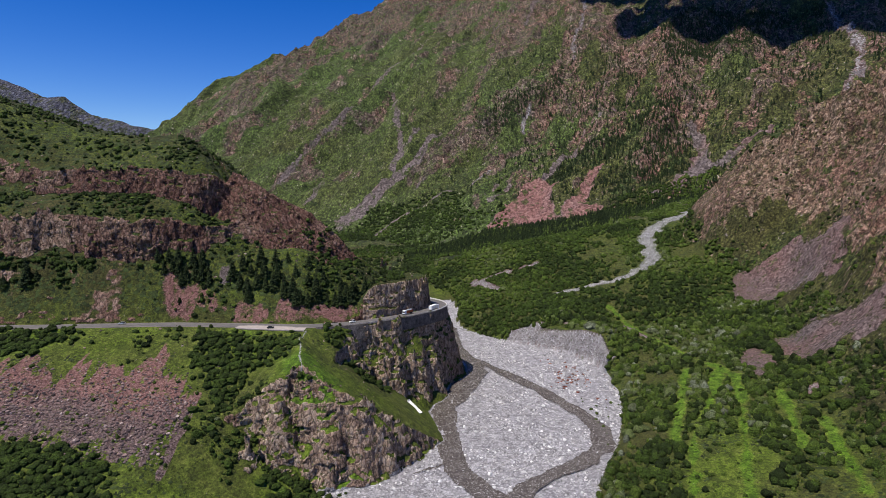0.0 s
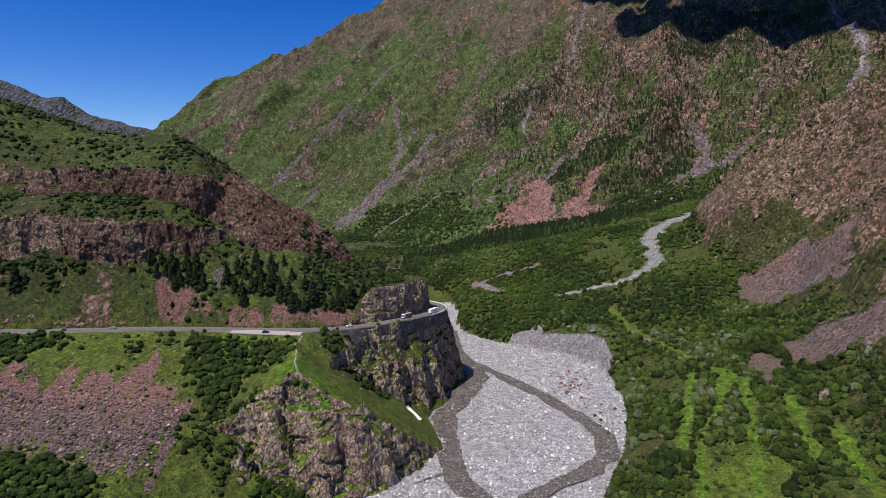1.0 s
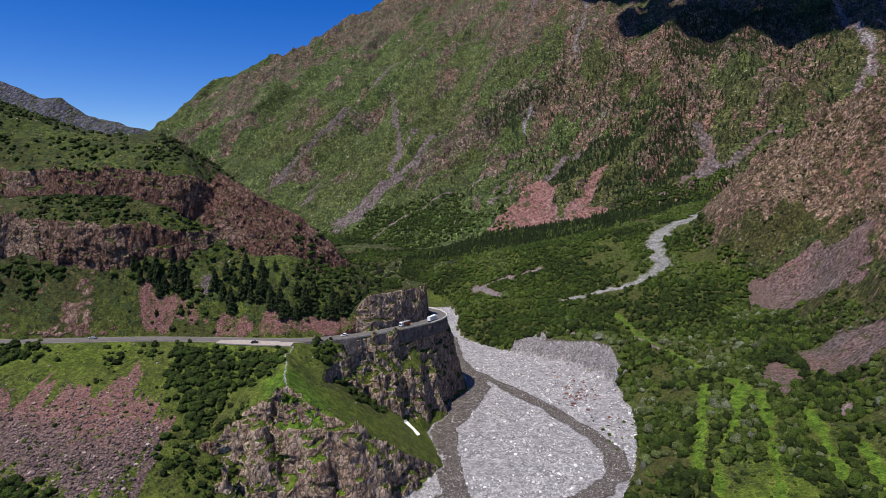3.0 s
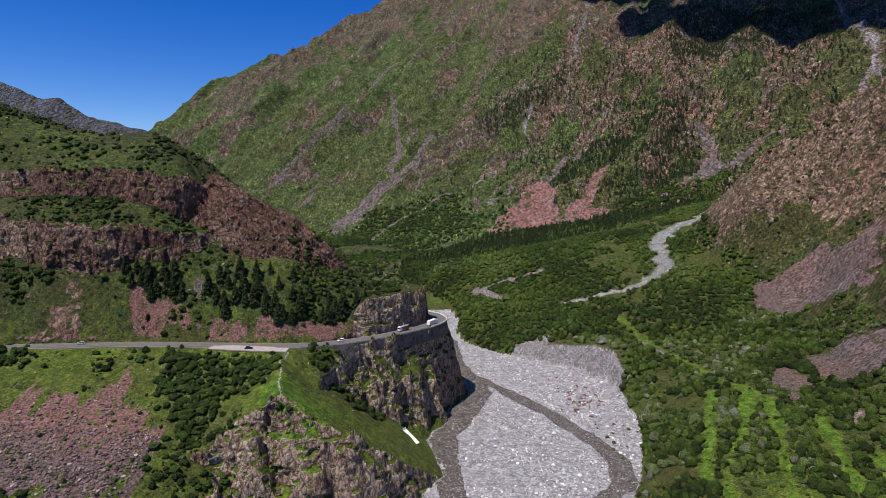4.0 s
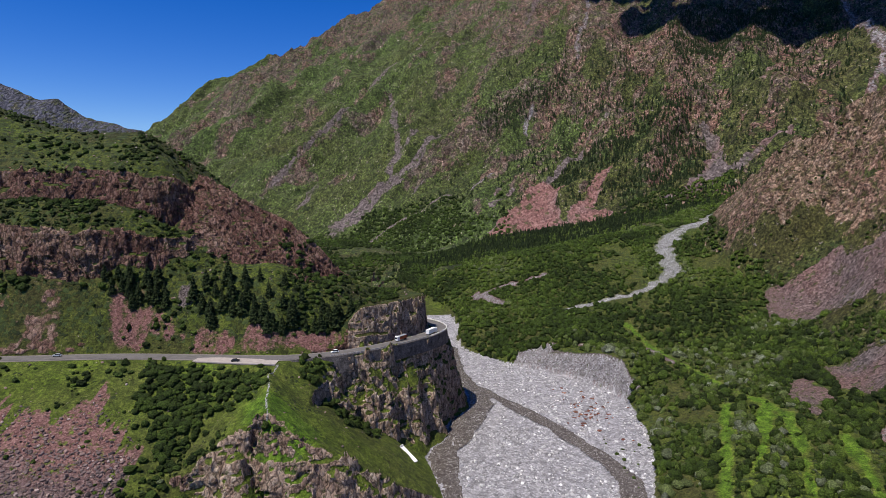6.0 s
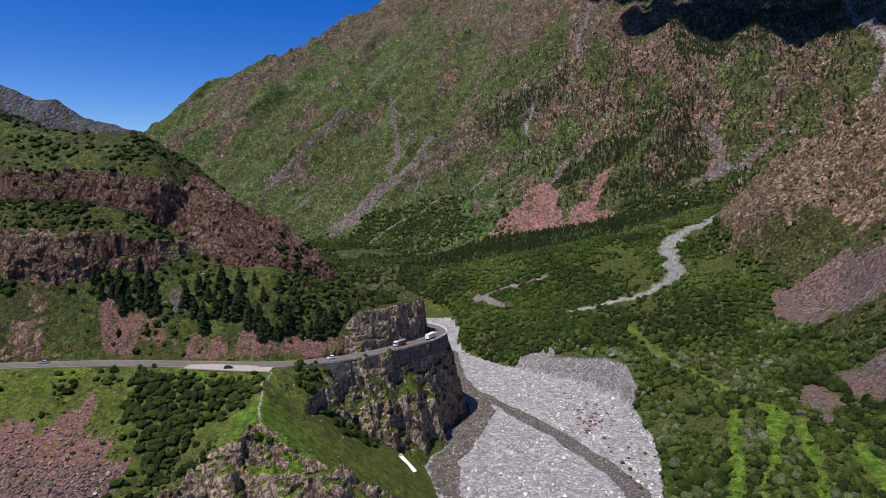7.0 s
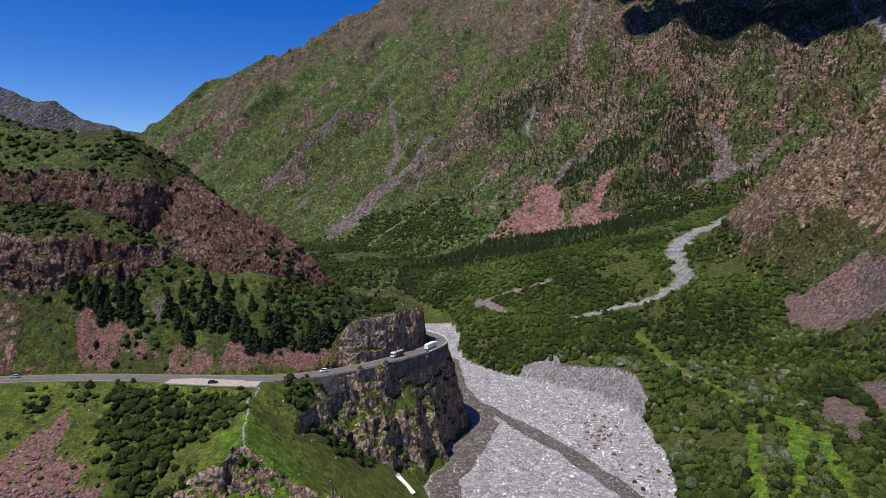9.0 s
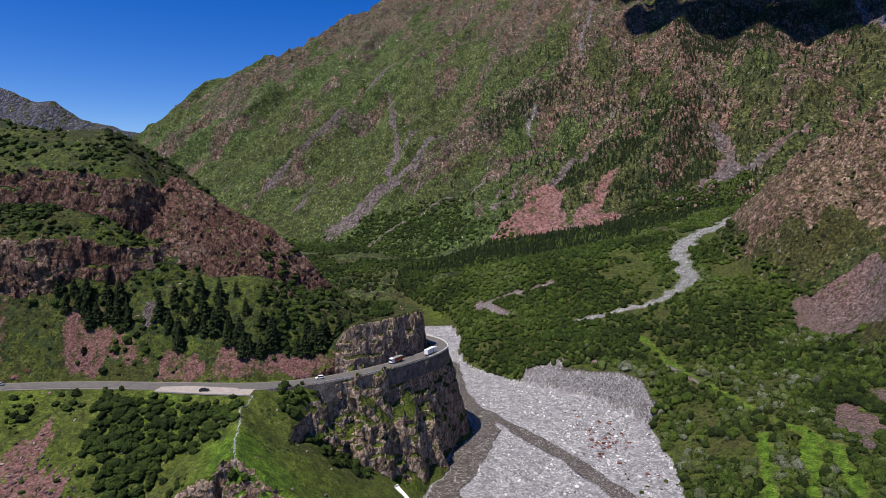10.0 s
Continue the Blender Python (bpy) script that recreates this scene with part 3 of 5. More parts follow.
def cover(co, nz):
    """Masks of rock, scree and gravel, and the tones of the cover, by place and slope."""
    x, y, z = co[:, 0], co[:, 1], co[:, 2]
    h, q = land(x, y)
    n1, n2, n3 = fbm2(x, y, 40, 4, 91), fbm2(x, y, 9, 3, 95), fbm2(x, y, 220, 4, 97)
    one = np.ones_like(x)
    far = (q["m"] > h - 12) & (y > 700)
    rock = step(0.52, 0.34, nz + 0.10 * n2)
    lush, red, scrub = 0.40 + 0.5 * n1, 0.45 + 0.5 * n1, 0.25 + 0.5 * n2
    scree, gravel = 0 * x, step(0.7, 0.25, h - q["rz"]) * (y < 720) * (q["db"] < 3) * (x > -90)
    # mountain
    s, u = 0.88 * x - 0.476 * y, 0.476 * x + 0.88 * y
    wood = patches(x, y, BELTS, 12, 9 * n1)
    crag = 0.30 * step(0.86, 0.66, nz) + 0.55 * step(430, 900, z) + 0.26 * step(-50, 350, x) * step(120, 260, z) + 0.30 * n3 + 0.7 * fbm2(s, u * 0.45, 60, 4, 99) - 0.08
    crag = crag + 0.42 * step(300, 70, inside(x, y, CREST) + 70 * n1) * step(-100, -400, x)
    crag = np.where(z > 1500, 1, crag)
    lines = 0 * x
    pale = 0 * x
    for k, (pts, w) in enumerate(zip(GULLIES, GULLY_WIDTH)):
        bed = step(1.5, 0.3, line_dist(x, y, pts)[0] / w + 0.6 * n2 + 0.45 * n1)
        lines = np.maximum(lines, bed)
        if k in (3, 4, 5, 6):
            pale = np.maximum(pale, bed)
    gravel = np.where(far, 0.45 * pale, gravel)
    streak = step(0.84, 0.94, ridge2(s, u * 0.22, 150, 3, 101)) * 0.7
    redm, greym = patches(x, y, RED_SCREE, 5, 4 * n2), patches(x, y, GREY_SCREE, 6, 6 * n2)
    rock = np.where(far, np.clip(crag, 0, 0.66 + 0.14 * step(500, 900, z)), rock)
    scree = np.where(far, np.maximum.reduce([streak * 0.8, lines * (0.84 + 0.15 * n2), redm, greym * 0.85]), scree)
    red = np.where(far, np.clip(0.05 + 0.35 * step(100, 500, x) * step(800, 500, z) + 0.4 * n1 - 0.3 * lines + redm - 0.3 * greym, 0, 1), red)
    lush = np.where(far, 0.80 - 0.45 * step(0, 500, x) + 0.35 * n3, lush)
    scrub = np.where(far, np.maximum(0.32 + 0.35 * n1 + 0.2 * step(200, 60, z), wood), scrub)
    away = y > 3300
    rock, scree, red = np.where(away, 1, rock), np.where(away, 0, scree), np.where(away, 0.2, red)
    # the fan and the slope over it
    right = (q["db"] > 0) & ~far
    lane = 0 * x
    for pts in LANES:
        lane = np.maximum(lane, step(5.4, 2.4, line_dist(x, y, pts)[0] + 1.8 * n2 + 1.2 * n1))
    lane = np.maximum(lane, patches(x, y, [MEADOW], 9, 9 * n2 - 4) * 0.8)
    stream = step(1.5, 0.6, line_dist(x, y, STREAM)[0] / np.interp(y, [640, 660, 680, 770, 850], [3, 6.5, 10.5, 11.5, 9]) + 0.5 * n2)
    slope_scree = patches(x, y, SLOPE_SCREE, 5, 5 * n2 + 5 * n1)
    flood = debris(x, y, n1, n2)
    steep = q["r"] > 6
    lush = np.where(right, np.where(steep, 0.18 + 0.3 * n1, np.maximum(0.42 + 0.25 * n1, lane)), lush)
    scrub = np.where(right, np.where(steep, 0.36 + 0.5 * n1, (0.72 + 0.3 * n1) * (1 - lane)), scrub)
    ledge = np.exp(-((z - 186 - 0.10 * (x - 390) + 8 * n1) / 9) ** 2)
    bluff = step(112, 138, z + 16 * n1 + 8 * n2 - 0.10 * (x - 330)) * (0.86 + 0.45 * fbm2(x, y, 34, 4, 103)) - 0.75 * ledge * step(-0.2, 0.5, n1 + 0.3)
    rock = np.where(right & steep, np.clip(bluff + 0.42 * step(0.1, 0.8, fbm2(x, y, 18, 4, 104)) + 0.25 * step(0.55, 0.4, nz), 0, 1), rock)
    scree = np.where(right, np.maximum.reduce([scree, slope_scree, flood]), scree)
    rock = np.where(right, rock * (1 - slope_scree), rock)
    gravel = np.where(right, np.maximum.reduce([gravel, 0.56 * stream, 0.47 * flood]), gravel)
    bank = (q["db"] > -1) & (q["db"] < 15 + 5 * n1) & (x > 62) & (x < 146) & (y > 474) & (y < 575)
    gravel = np.where(bank, 0.53 * step(0.96, 0.84, nz), gravel)
    scree = np.where(bank, step(0.96, 0.84, nz), scree)
    rock = np.where(bank, 0, rock)
    red = np.where(right, np.where(bank, 0, np.clip(0.25 + 0.35 * n1, 0, 0.6)), red)
    # the hill
    lava = step(36, 28, q["dc"] + 4 * n2) * step(-171, -162, x + 6 * n1 + 4 * n2) * (y > 424) * step(0.94, 0.80, nz) * step(-58, -68, x + 4 * n2)
    hill = q["left"] & (x < 30) & (y < 700) & ~far & (gravel < 0.5)
    rock = np.where(hill, np.maximum(rock, lava * (0.75 + 0.3 * n2)), rock)
    trail = line_dist(x, y, [(-87, 366), (-88, 352), (-84, 340), (-82, 328), (-78, 316)])[0]
    gravel = np.where(hill, 0.6 * step(1.0, 0.3, trail), gravel)
    sc = step(-5, 5, inside(x, y, HILL_SCREE) + 4 * n2 + 3 * n1 + 10 * noise2(x / 5, y / 40, 105) + 6 * noise2(x / 1.9, y / 25, 106))
    cuts = patches(x, y, CUT_BANKS, 3, 4 * n2 + 4 * n1 - 1.5)
    tal = patches(x, y, [TALUS], 2, n2)
    scree = np.where(hill, np.maximum.reduce([sc, 0.8 * tal, cuts * (0.62 + 0.25 * noise2(x / 2.5, y / 9, 107))]), scree)
    red = np.where(hill, np.clip(0.90 + 0.3 * n1 + 0.2 * (q["d2"] > -2) * (q["d2"] < 9), 0, 1), red)
    red = np.where(hill & (sc > 0.3), np.clip((y - 285) / 28 + 0.4 * n1, 0.30, 0.9), red)
    red = np.where(tal > 0.4, 0.0, red)
    red = np.where(hill & (q["up"] < 0) & (q["out"] > 0) & (sc < 0.3) & (x > -110), 0.10 + 0.35 * n1, red)
    red = np.where(hill & (x > -56) & (y < 500), 0.15 + 0.4 * n1, red)
    lush = np.where(hill, np.where(q["up"] < 0, 0.76 + 0.28 * n1, 0.36 + 0.32 * n1), lush)
    scrub = np.where(hill & (q["up"] > 4), 1.05 + 0.35 * n1 + 0.2 * n2 + 0.2 * step(-200, -280, x), scrub)
    scrub = np.where(hill & (y < 290) & (x < -120), 0.65 + 0.3 * n1, scrub)
    return np.stack([rock, scree, gravel, one], 1), np.stack([np.clip(lush, 0, 1), np.clip(red, 0, 1), np.clip(scrub, 0, 1), one], 1)


# ---- the near hill, cliffs and spur: carved in three dimensions ----
def rock_relief(x, y, z, rock, lava):
    """How far the rock stands proud, in metres: leaning blocks and columns of several sizes."""
    wx = x + 2.2 * noise3(x / 7, y / 7, z / 9) + 0.12 * z
    wy = y + 2.2 * noise3(x / 7 + 40, y / 7, z / 9)
    wz = z + 2.5 * noise3(x / 8, y / 8 + 70, z / 8)
    out = 0
    for size, tall, amp in ((11.0, 18.0, 2.2), (5.4, 9.0, 1.8), (2.7, 4.0, 1.0)):
        i = np.floor((wx * 0.94 + wy * 0.34) / size).astype(np.int32)
        j = np.floor((wy * 0.94 - wx * 0.34) / size).astype(np.int32)
        k = np.floor(wz / tall + 0.5 * hash3(i, j, np.int32(5))).astype(np.int32)
        out = out + amp * hash3(i, j, k)
    out = out + 0.9 * noise3(x / 5, y / 5, z / 6) + 0.5 * noise3(x / 2.4, y / 2.4, z / 3.2)
    # thin leaning columns of the lava flank, broken off at uneven lengths
    i = np.floor((wx * 0.96 + 0.45 * z) / 2.1).astype(np.int32)
    j = np.floor((wy + 0.2 * z) / 2.4).astype(np.int32)
    pipes = 2.5 * hash3(i, j, np.floor(wz / 13 + hash3(i, j, np.int32(3))).astype(np.int32)) + 1.3 * noise3(x / 9, y / 9, z / 9)
    out = out * (1 - lava) + pipes * lava
    return np.where(out > 0, 0.5 * out, 1.2 * out) * rock


def carve(x0, x1, y0, y1, z0, z1, s):
    xs, ys, zs = np.arange(x0, x1 + s, s), np.arange(y0, y1 + s, s), np.arange(z0, z1 + s, s)
    gx, gy = np.meshgrid(xs, ys, indexing="ij")
    h = land(gx, gy)[0]
    hx, hy = np.gradient(h, s)
    g = np.hypot(hx, hy)
    edge = np.minimum.reduce([gx - x0, x1 - gx, gy - y0, y1 - gy])
    roadd = line_dist(gx, gy, ROAD)[0]
    lava = step(36, 28, line_dist(gx, gy, COLUMNS)[0]) * step(560, 545, gy) * step(-171, -162, gx) * step(-58, -66, gx)
    lava = lava * step(0.7, 1.0, g)
    rock = np.maximum(step(1.6, 2.4, g), 0.8 * lava) * (1 - 0.55 * step(-70, -60, gx) * step(392, 400, gy) * step(66, 72, h)) * step(3, 12, edge) * step(4.2, 7.0, roadd)
    f = (zs[None, None, :] - h[:, :, None]) / np.sqrt(1 + g * g)[:, :, None]
    f = f.astype(np.float32)
    a = np.nonzero((np.abs(f) < 5.0) & (rock[:, :, None] > 0.03))
    f[a] -= rock_relief(xs[a[0]], ys[a[1]], zs[a[2]], rock[a[0], a[1]], lava[a[0], a[1]]) * np.clip(1 - (f[a] / 5.0) ** 2, 0, 1)
    neg = f < 0
    cnt = np.zeros(tuple(n - 1 for n in f.shape), np.int8)
    sl = (slice(None, -1), slice(1, None))
    for i in (0, 1):
        for j in (0, 1):
            for k in (0, 1):
                cnt += neg[sl[i], sl[j], sl[k]]
    act = np.nonzero((cnt > 0) & (cnt < 8))
    index = np.full(cnt.shape, -1, np.int32)
    index[act] = np.arange(len(act[0]))
    corner = [(i, j, k) for i in (0, 1) for j in (0, 1) for k in (0, 1)]
    val = {c: f[act[0] + c[0], act[1] + c[1], act[2] + c[2]] for c in corner}
    total, n = np.zeros((len(act[0]), 3)), np.zeros(len(act[0]))
    for p in corner:
        for ax in range(3):
            if p[ax] == 0:
                q = tuple(1 if i == ax else p[i] for i in range(3))
                cut = (val[p] < 0) != (val[q] < 0)
                t = np.where(cut, val[p] / np.where(cut, val[p] - val[q], 1), 0)
                at = np.array(p, float)[None, :] + np.eye(3)[ax][None, :] * t[:, None]
                total += at * cut[:, None]
                n += cut
    co = (np.stack(act, 1) + total / n[:, None]) * s + np.array([x0, y0, z0])
    quads = []
    for ax in range(3):
        lo = [slice(None)] * 3
        hi = [slice(None)] * 3
        lo[ax], hi[ax] = slice(None, -1), slice(1, None)
        e = np.nonzero(neg[tuple(lo)] != neg[tuple(hi)])
        b, c = [i for i in range(3) if i != ax]
        ok = (e[b] > 0) & (e[c] > 0) & (e[b] < cnt.shape[b]) & (e[c] < cnt.shape[c])
        e = [v[ok] for v in e]
        ring = []
        for db, dc in ((0, 0), (-1, 0), (-1, -1), (0, -1)):
            v = [e[0].copy(), e[1].copy(), e[2].copy()]
            v[b] += db
            v[c] += dc
            ring.append(index[tuple(v)])
        quad = np.stack(ring, 1)
        flip = neg[tuple(e)] == (ax == 1)
        quad[flip] = quad[flip][:, ::-1]
        quads.append(quad)
    quads = np.concatenate(quads)
    quads = quads[(quads >= 0).all(1)]
    # loose crumbs fall away
    lab = np.arange(len(co))
    for _ in range(40):
        low = lab[quads].min(1)
        for i in range(4):
            np.minimum.at(lab, quads[:, i], low)
    size = np.bincount(lab, minlength=len(co))
    edge_low = np.minimum.reduce([lab[quads[:, i]] for i in range(4)])
    stable = np.ones(len(co), bool)
    moving = edge_low != np.maximum.reduce([lab[quads[:, i]] for i in range(4)])
    stable[np.unique(lab[quads[moving]])] = False
    crumb = stable[lab] & (size[lab] < 3000)
    return co, quads[~crumb[quads[:, 0]]]


NEAR = (-338.0, 30.0, 236.0, 566.0)
co, quads = carve(NEAR[0], NEAR[1], NEAR[2], NEAR[3], -2.0, 262.0, 1.02)
nrm = normals_of(co, quads)
if nrm[:, 2].mean() < 0:
    quads = quads[:, ::-1]
    nrm = -nrm
c1, c2 = cover(co, nrm[:, 2])
hillside = mesh_from("hillside", co, quads, [GROUND], c1[quads[:, 0], 0] < 0.45, {"cover": c1, "tone": c2})
tagged(hillside, "grassy hillside with red lava cliffs, a rocky spur and scree", "hillside", kind="structure")


# ---- the rest of the ground, one sheet to the horizon ----
def spaced(parts):
    out = []
    for a, b, s0, s1 in parts:
        n = max(2, int(round(2 * (b - a) / (s0 + s1))))
        t = np.arange(n) / n
        w = t * (s0 + (s1 - s0) * t / 2) / (s0 + (s1 - s0) / 2)
        out.append(a + (b - a) * w)
    return np.append(np.concatenate(out), parts[-1][1])


gx = spaced([(-4700, -1400, 60, 12), (-1400, -700, 8, 5), (-700, 20, 4.5, 4), (20, 440, 2.1, 2.1), (440, 900, 3, 5), (900, 1600, 6, 12), (1600, 4700, 20, 200)])
gy = spaced([(-3000, 0, 200, 30), (0, 190, 20, 3), (190, 760, 2.3, 2.3), (760, 1300, 3.2, 4.5), (1300, 2900, 5.5, 9), (2900, 4850, 20, 25)])
mx, my = np.meshgrid(gx, gy, indexing="ij")
mz = land(mx, my)[0]
inn = (mx > NEAR[0] + 2.5) & (mx < NEAR[1] - 2.5) & (my > NEAR[2] + 2.5) & (my < NEAR[3] - 2.5)
co = np.stack([mx, my, mz], -1).reshape(-1, 3)
ii = np.arange(len(gx) * len(gy)).reshape(len(gx), len(gy))
quads = np.stack([ii[:-1, :-1], ii[1:, :-1], ii[1:, 1:], ii[:-1, 1:]], -1)
keep = ~(inn[:-1, :-1] & inn[1:, :-1] & inn[1:, 1:] & inn[:-1, 1:])
quads = quads[keep]
nrm = normals_of(co, quads)
c1, c2 = cover(co, nrm[:, 2])
midy = co[quads[:, 0], 1]
ground = mesh_from("ground", co, quads, [GROUND, MID_GROUND, FAR_GROUND, HAZED_ROCK], True, {"cover": c1, "tone": c2},
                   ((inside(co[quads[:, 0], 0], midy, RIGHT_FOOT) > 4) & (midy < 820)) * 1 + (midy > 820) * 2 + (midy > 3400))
tagged(ground, "wide mountain valley with grass, rock, scree and river gravel", "ground", kind="structure")


# ---- plants, stones and water that nobody could count ----
def leaf_material(name, stops, rough=0.8):
    m, nt, b = material(name, rough)
    at = node(nt, "ShaderNodeAttribute")
    at.attribute_name = "hue"
    sep = nt.nodes.new("ShaderNodeSeparateColor")
    nt.links.new(at.outputs["Color"], sep.inputs[0])
    col = ramp(nt, sep.outputs[0], stops)
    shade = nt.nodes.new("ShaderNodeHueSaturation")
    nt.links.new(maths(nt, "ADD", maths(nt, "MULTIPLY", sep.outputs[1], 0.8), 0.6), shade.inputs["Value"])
    nt.links.new(col, shade.inputs["Color"])
    pos = nt.nodes.new("ShaderNodeNewGeometry").outputs["Position"]
    # shade between the tufts is painted: colour light mid-tuft, dark in the gaps
    tuft_shade = node(nt, "ShaderNodeTexVoronoi", Scale=1.3)
    nt.links.new(pos, tuft_shade.inputs["Vector"])
    leafy = maths(nt, "MULTIPLY", span(nt, tuft_shade.outputs["Distance"], 0.0, 0.8, 1.35, 0.45), span(nt, noise_tex(nt, 2.6, 3, 0.7, pos), 0.3, 0.7, 0.7, 1.3))
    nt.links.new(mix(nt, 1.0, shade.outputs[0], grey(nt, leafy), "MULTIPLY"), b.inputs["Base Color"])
    bump = node(nt, "ShaderNodeBump", Strength=1.0, Distance=0.8)
    nt.links.new(leafy, bump.inputs["Height"])
    nt.links.new(bump.outputs[0], b.inputs["Normal"])
    b.inputs["Specular IOR Level"].default_value = 0.15
    return m


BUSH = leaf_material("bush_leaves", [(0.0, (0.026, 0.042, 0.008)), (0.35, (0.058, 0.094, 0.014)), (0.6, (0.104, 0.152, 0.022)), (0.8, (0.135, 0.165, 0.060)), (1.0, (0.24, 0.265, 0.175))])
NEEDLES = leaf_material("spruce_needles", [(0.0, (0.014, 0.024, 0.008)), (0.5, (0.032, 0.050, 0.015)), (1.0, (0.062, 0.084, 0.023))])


def ball(level):
    """A unit ball of 12 or 42 points."""
    phi = (1 + 5 ** 0.5) / 2
    v = [Vector(p).normalized() for p in ((-1, phi, 0), (1, phi, 0), (-1, -phi, 0), (1, -phi, 0), (0, -1, phi), (0, 1, phi), (0, -1, -phi), (0, 1, -phi), (phi, 0, -1), (phi, 0, 1), (-phi, 0, -1), (-phi, 0, 1))]
    f = [(0, 11, 5), (0, 5, 1), (0, 1, 7), (0, 7, 10), (0, 10, 11), (1, 5, 9), (5, 11, 4), (11, 10, 2), (10, 7, 6), (7, 1, 8), (3, 9, 4), (3, 4, 2), (3, 2, 6), (3, 6, 8), (3, 8, 9),
         (4, 9, 5), (2, 4, 11), (6, 2, 10), (8, 6, 7), (9, 8, 1)]
    for _ in range(level):
        made, out = {}, []
        for t in f:
            m = []
            for p, q in ((t[0], t[1]), (t[1], t[2]), (t[2], t[0])):
                key = (min(p, q), max(p, q))
                if key not in made:
                    made[key] = len(v)
                    v.append(((v[p] + v[q]) / 2).normalized())
                m.append(made[key])
            out += [(t[0], m[0], m[2]), (t[1], m[1], m[0]), (t[2], m[2], m[1]), tuple(m)]
        f = out
    return np.array([tuple(p) for p in v]), np.array(f)


def clumps(name, x, y, z, r, tone, leaves, mat, label, category, rs, tall=0.8, level=1):
    """Bushes: one uneven, lumpy body each with loose sprigs standing off it, joined into one mesh."""
    n = len(x)
    unit, tri = ball(level)
    nv = len(unit)
    root = np.stack([x, y, z], 1)
    bump = rs.uniform(0.62, 1.22, (n, nv, 1)) if level else rs.uniform(0.75, 1.25, (n, nv, 1))
    wide = rs.uniform(0.62, 1.45, (n, 1, 3)) * np.array([1, 1, tall])
    body = root[:, None, :] + (unit[None] * bump * wide + np.array([0, 0, 0.35 * tall])) * r[:, None, None]
    faces = (tri[None] + nv * np.arange(n)[:, None, None]).reshape(-1, 3)
    each = 0.22 * rs.randn(n)
    lit = np.clip(0.42 + each[:, None] + 0.16 * rs.randn(n, nv), 0, 1)
    hue = np.stack([np.repeat(tone[:, None], nv, 1), lit, 0 * lit, 1 + 0 * lit], -1).reshape(-1, 4)
    k = n * leaves
    b = np.repeat(np.arange(n), leaves)
    dirs = rs.randn(k, 3)
    dirs[:, 2] = np.abs(dirs[:, 2]) * 1.1 - 0.1
    dirs /= np.linalg.norm(dirs, axis=1, keepdims=True)
    rad = r[b][:, None]
    cen = root[b] + (dirs * wide[b, 0] * rs.uniform(0.8, 1.15, (k, 1)) + np.array([0, 0, 0.35 * tall])) * rad
    a = np.cross(dirs + 0.5 * rs.randn(k, 3), rs.randn(k, 3))
    a /= np.maximum(np.linalg.norm(a, axis=1, keepdims=True), 1e-6)
    c = np.cross(dirs, a)
    size = (0.16 + 0.13 * rs.rand(k, 1)) * rad
    sprig = np.stack([cen - a * size, cen - c * size * 0.6 + dirs * size * 0.4, cen + a * size + dirs * size * 0.3], 1).reshape(-1, 3)
    slit = np.clip(0.5 + each[b] + 0.3 * rs.randn(k), 0, 1)
    shue = np.repeat(np.stack([np.clip(tone[b] + 0.08 * rs.randn(k), 0, 1), slit, 0 * slit, 1 + 0 * slit], 1), 3, 0)
    faces = np.concatenate([faces, n * nv + np.arange(3 * k).reshape(-1, 3)])
    ob = mesh_from(name, np.concatenate([body.reshape(-1, 3), sprig]), faces, [mat], level > 0, {"hue": np.concatenate([hue, shue])})
    return tagged(ob, label, category, kind="stuff")


def seat(x, y):
    return land(x, y)[0]


def slope_of(x, y, e=1.5):
    return np.hypot(land(x + e, y)[0] - land(x - e, y)[0], land(x, y + e)[0] - land(x, y - e)[0]) / (2 * e)


def clear_of(x, y):
    """Where bushes may grow on the fan: over 0.5 is open ground."""
    n2, n1 = fbm2(x, y, 9, 3, 95), fbm2(x, y, 40, 4, 91)
    lane = patches(x, y, [MEADOW], 9, 9 * n2 - 4) * 0.6
    lane = np.maximum(lane, (inside(x, y, BANK) < 11 + 4 * n1) & (x > 66) & (x < 142) & (y > 478) & (y < 580))
    for pts in LANES:
        lane = np.maximum(lane, step(5.4, 2.4, line_dist(x, y, pts)[0] + 1.8 * n2 + 1.2 * n1))
    lane = np.maximum(lane, debris(x, y, n1, n2))
    lane = np.maximum(lane, patches(x, y, SLOPE_SCREE, 4, 3 * n2 + 3 * n1))
    return np.maximum(lane, step(1.5, 0.6, line_dist(x, y, STREAM)[0] / np.interp(y, [640, 660, 680, 770, 850], [3, 6.5, 10.5, 11.5, 9]) + 0.5 * n2))


rs = np.random.RandomState(11)
# the near thicket on the fan
n = 13500
x, y = rs.uniform(60, 330, n), rs.uniform(258, 575, n)
h, q = land(x, y)
ok = (q["db"] > 1.5) & (q["r"] < 30) & (clear_of(x, y) + 0.2 * rs.rand(n) < 0.32) & (fbm2(x, y, 26, 3, 111) + 0.95 > 0.9 * rs.rand(n))
x, y, h, q = x[ok], y[ok], h[ok], {k: v[ok] for k, v in q.items()}
n = len(x)
r = (0.7 + 2.3 * rs.rand(n) ** 1.8) * (1 - 0.3 * step(0, 30, q["r"]))
tone = np.clip(0.38 + 0.42 * fbm2(x, y, 35, 3, 113) + 0.22 * rs.randn(n) + 0.22 * step(30, 4, q["db"]), 0, 1)
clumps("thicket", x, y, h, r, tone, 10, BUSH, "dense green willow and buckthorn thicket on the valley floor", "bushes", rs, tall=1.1)
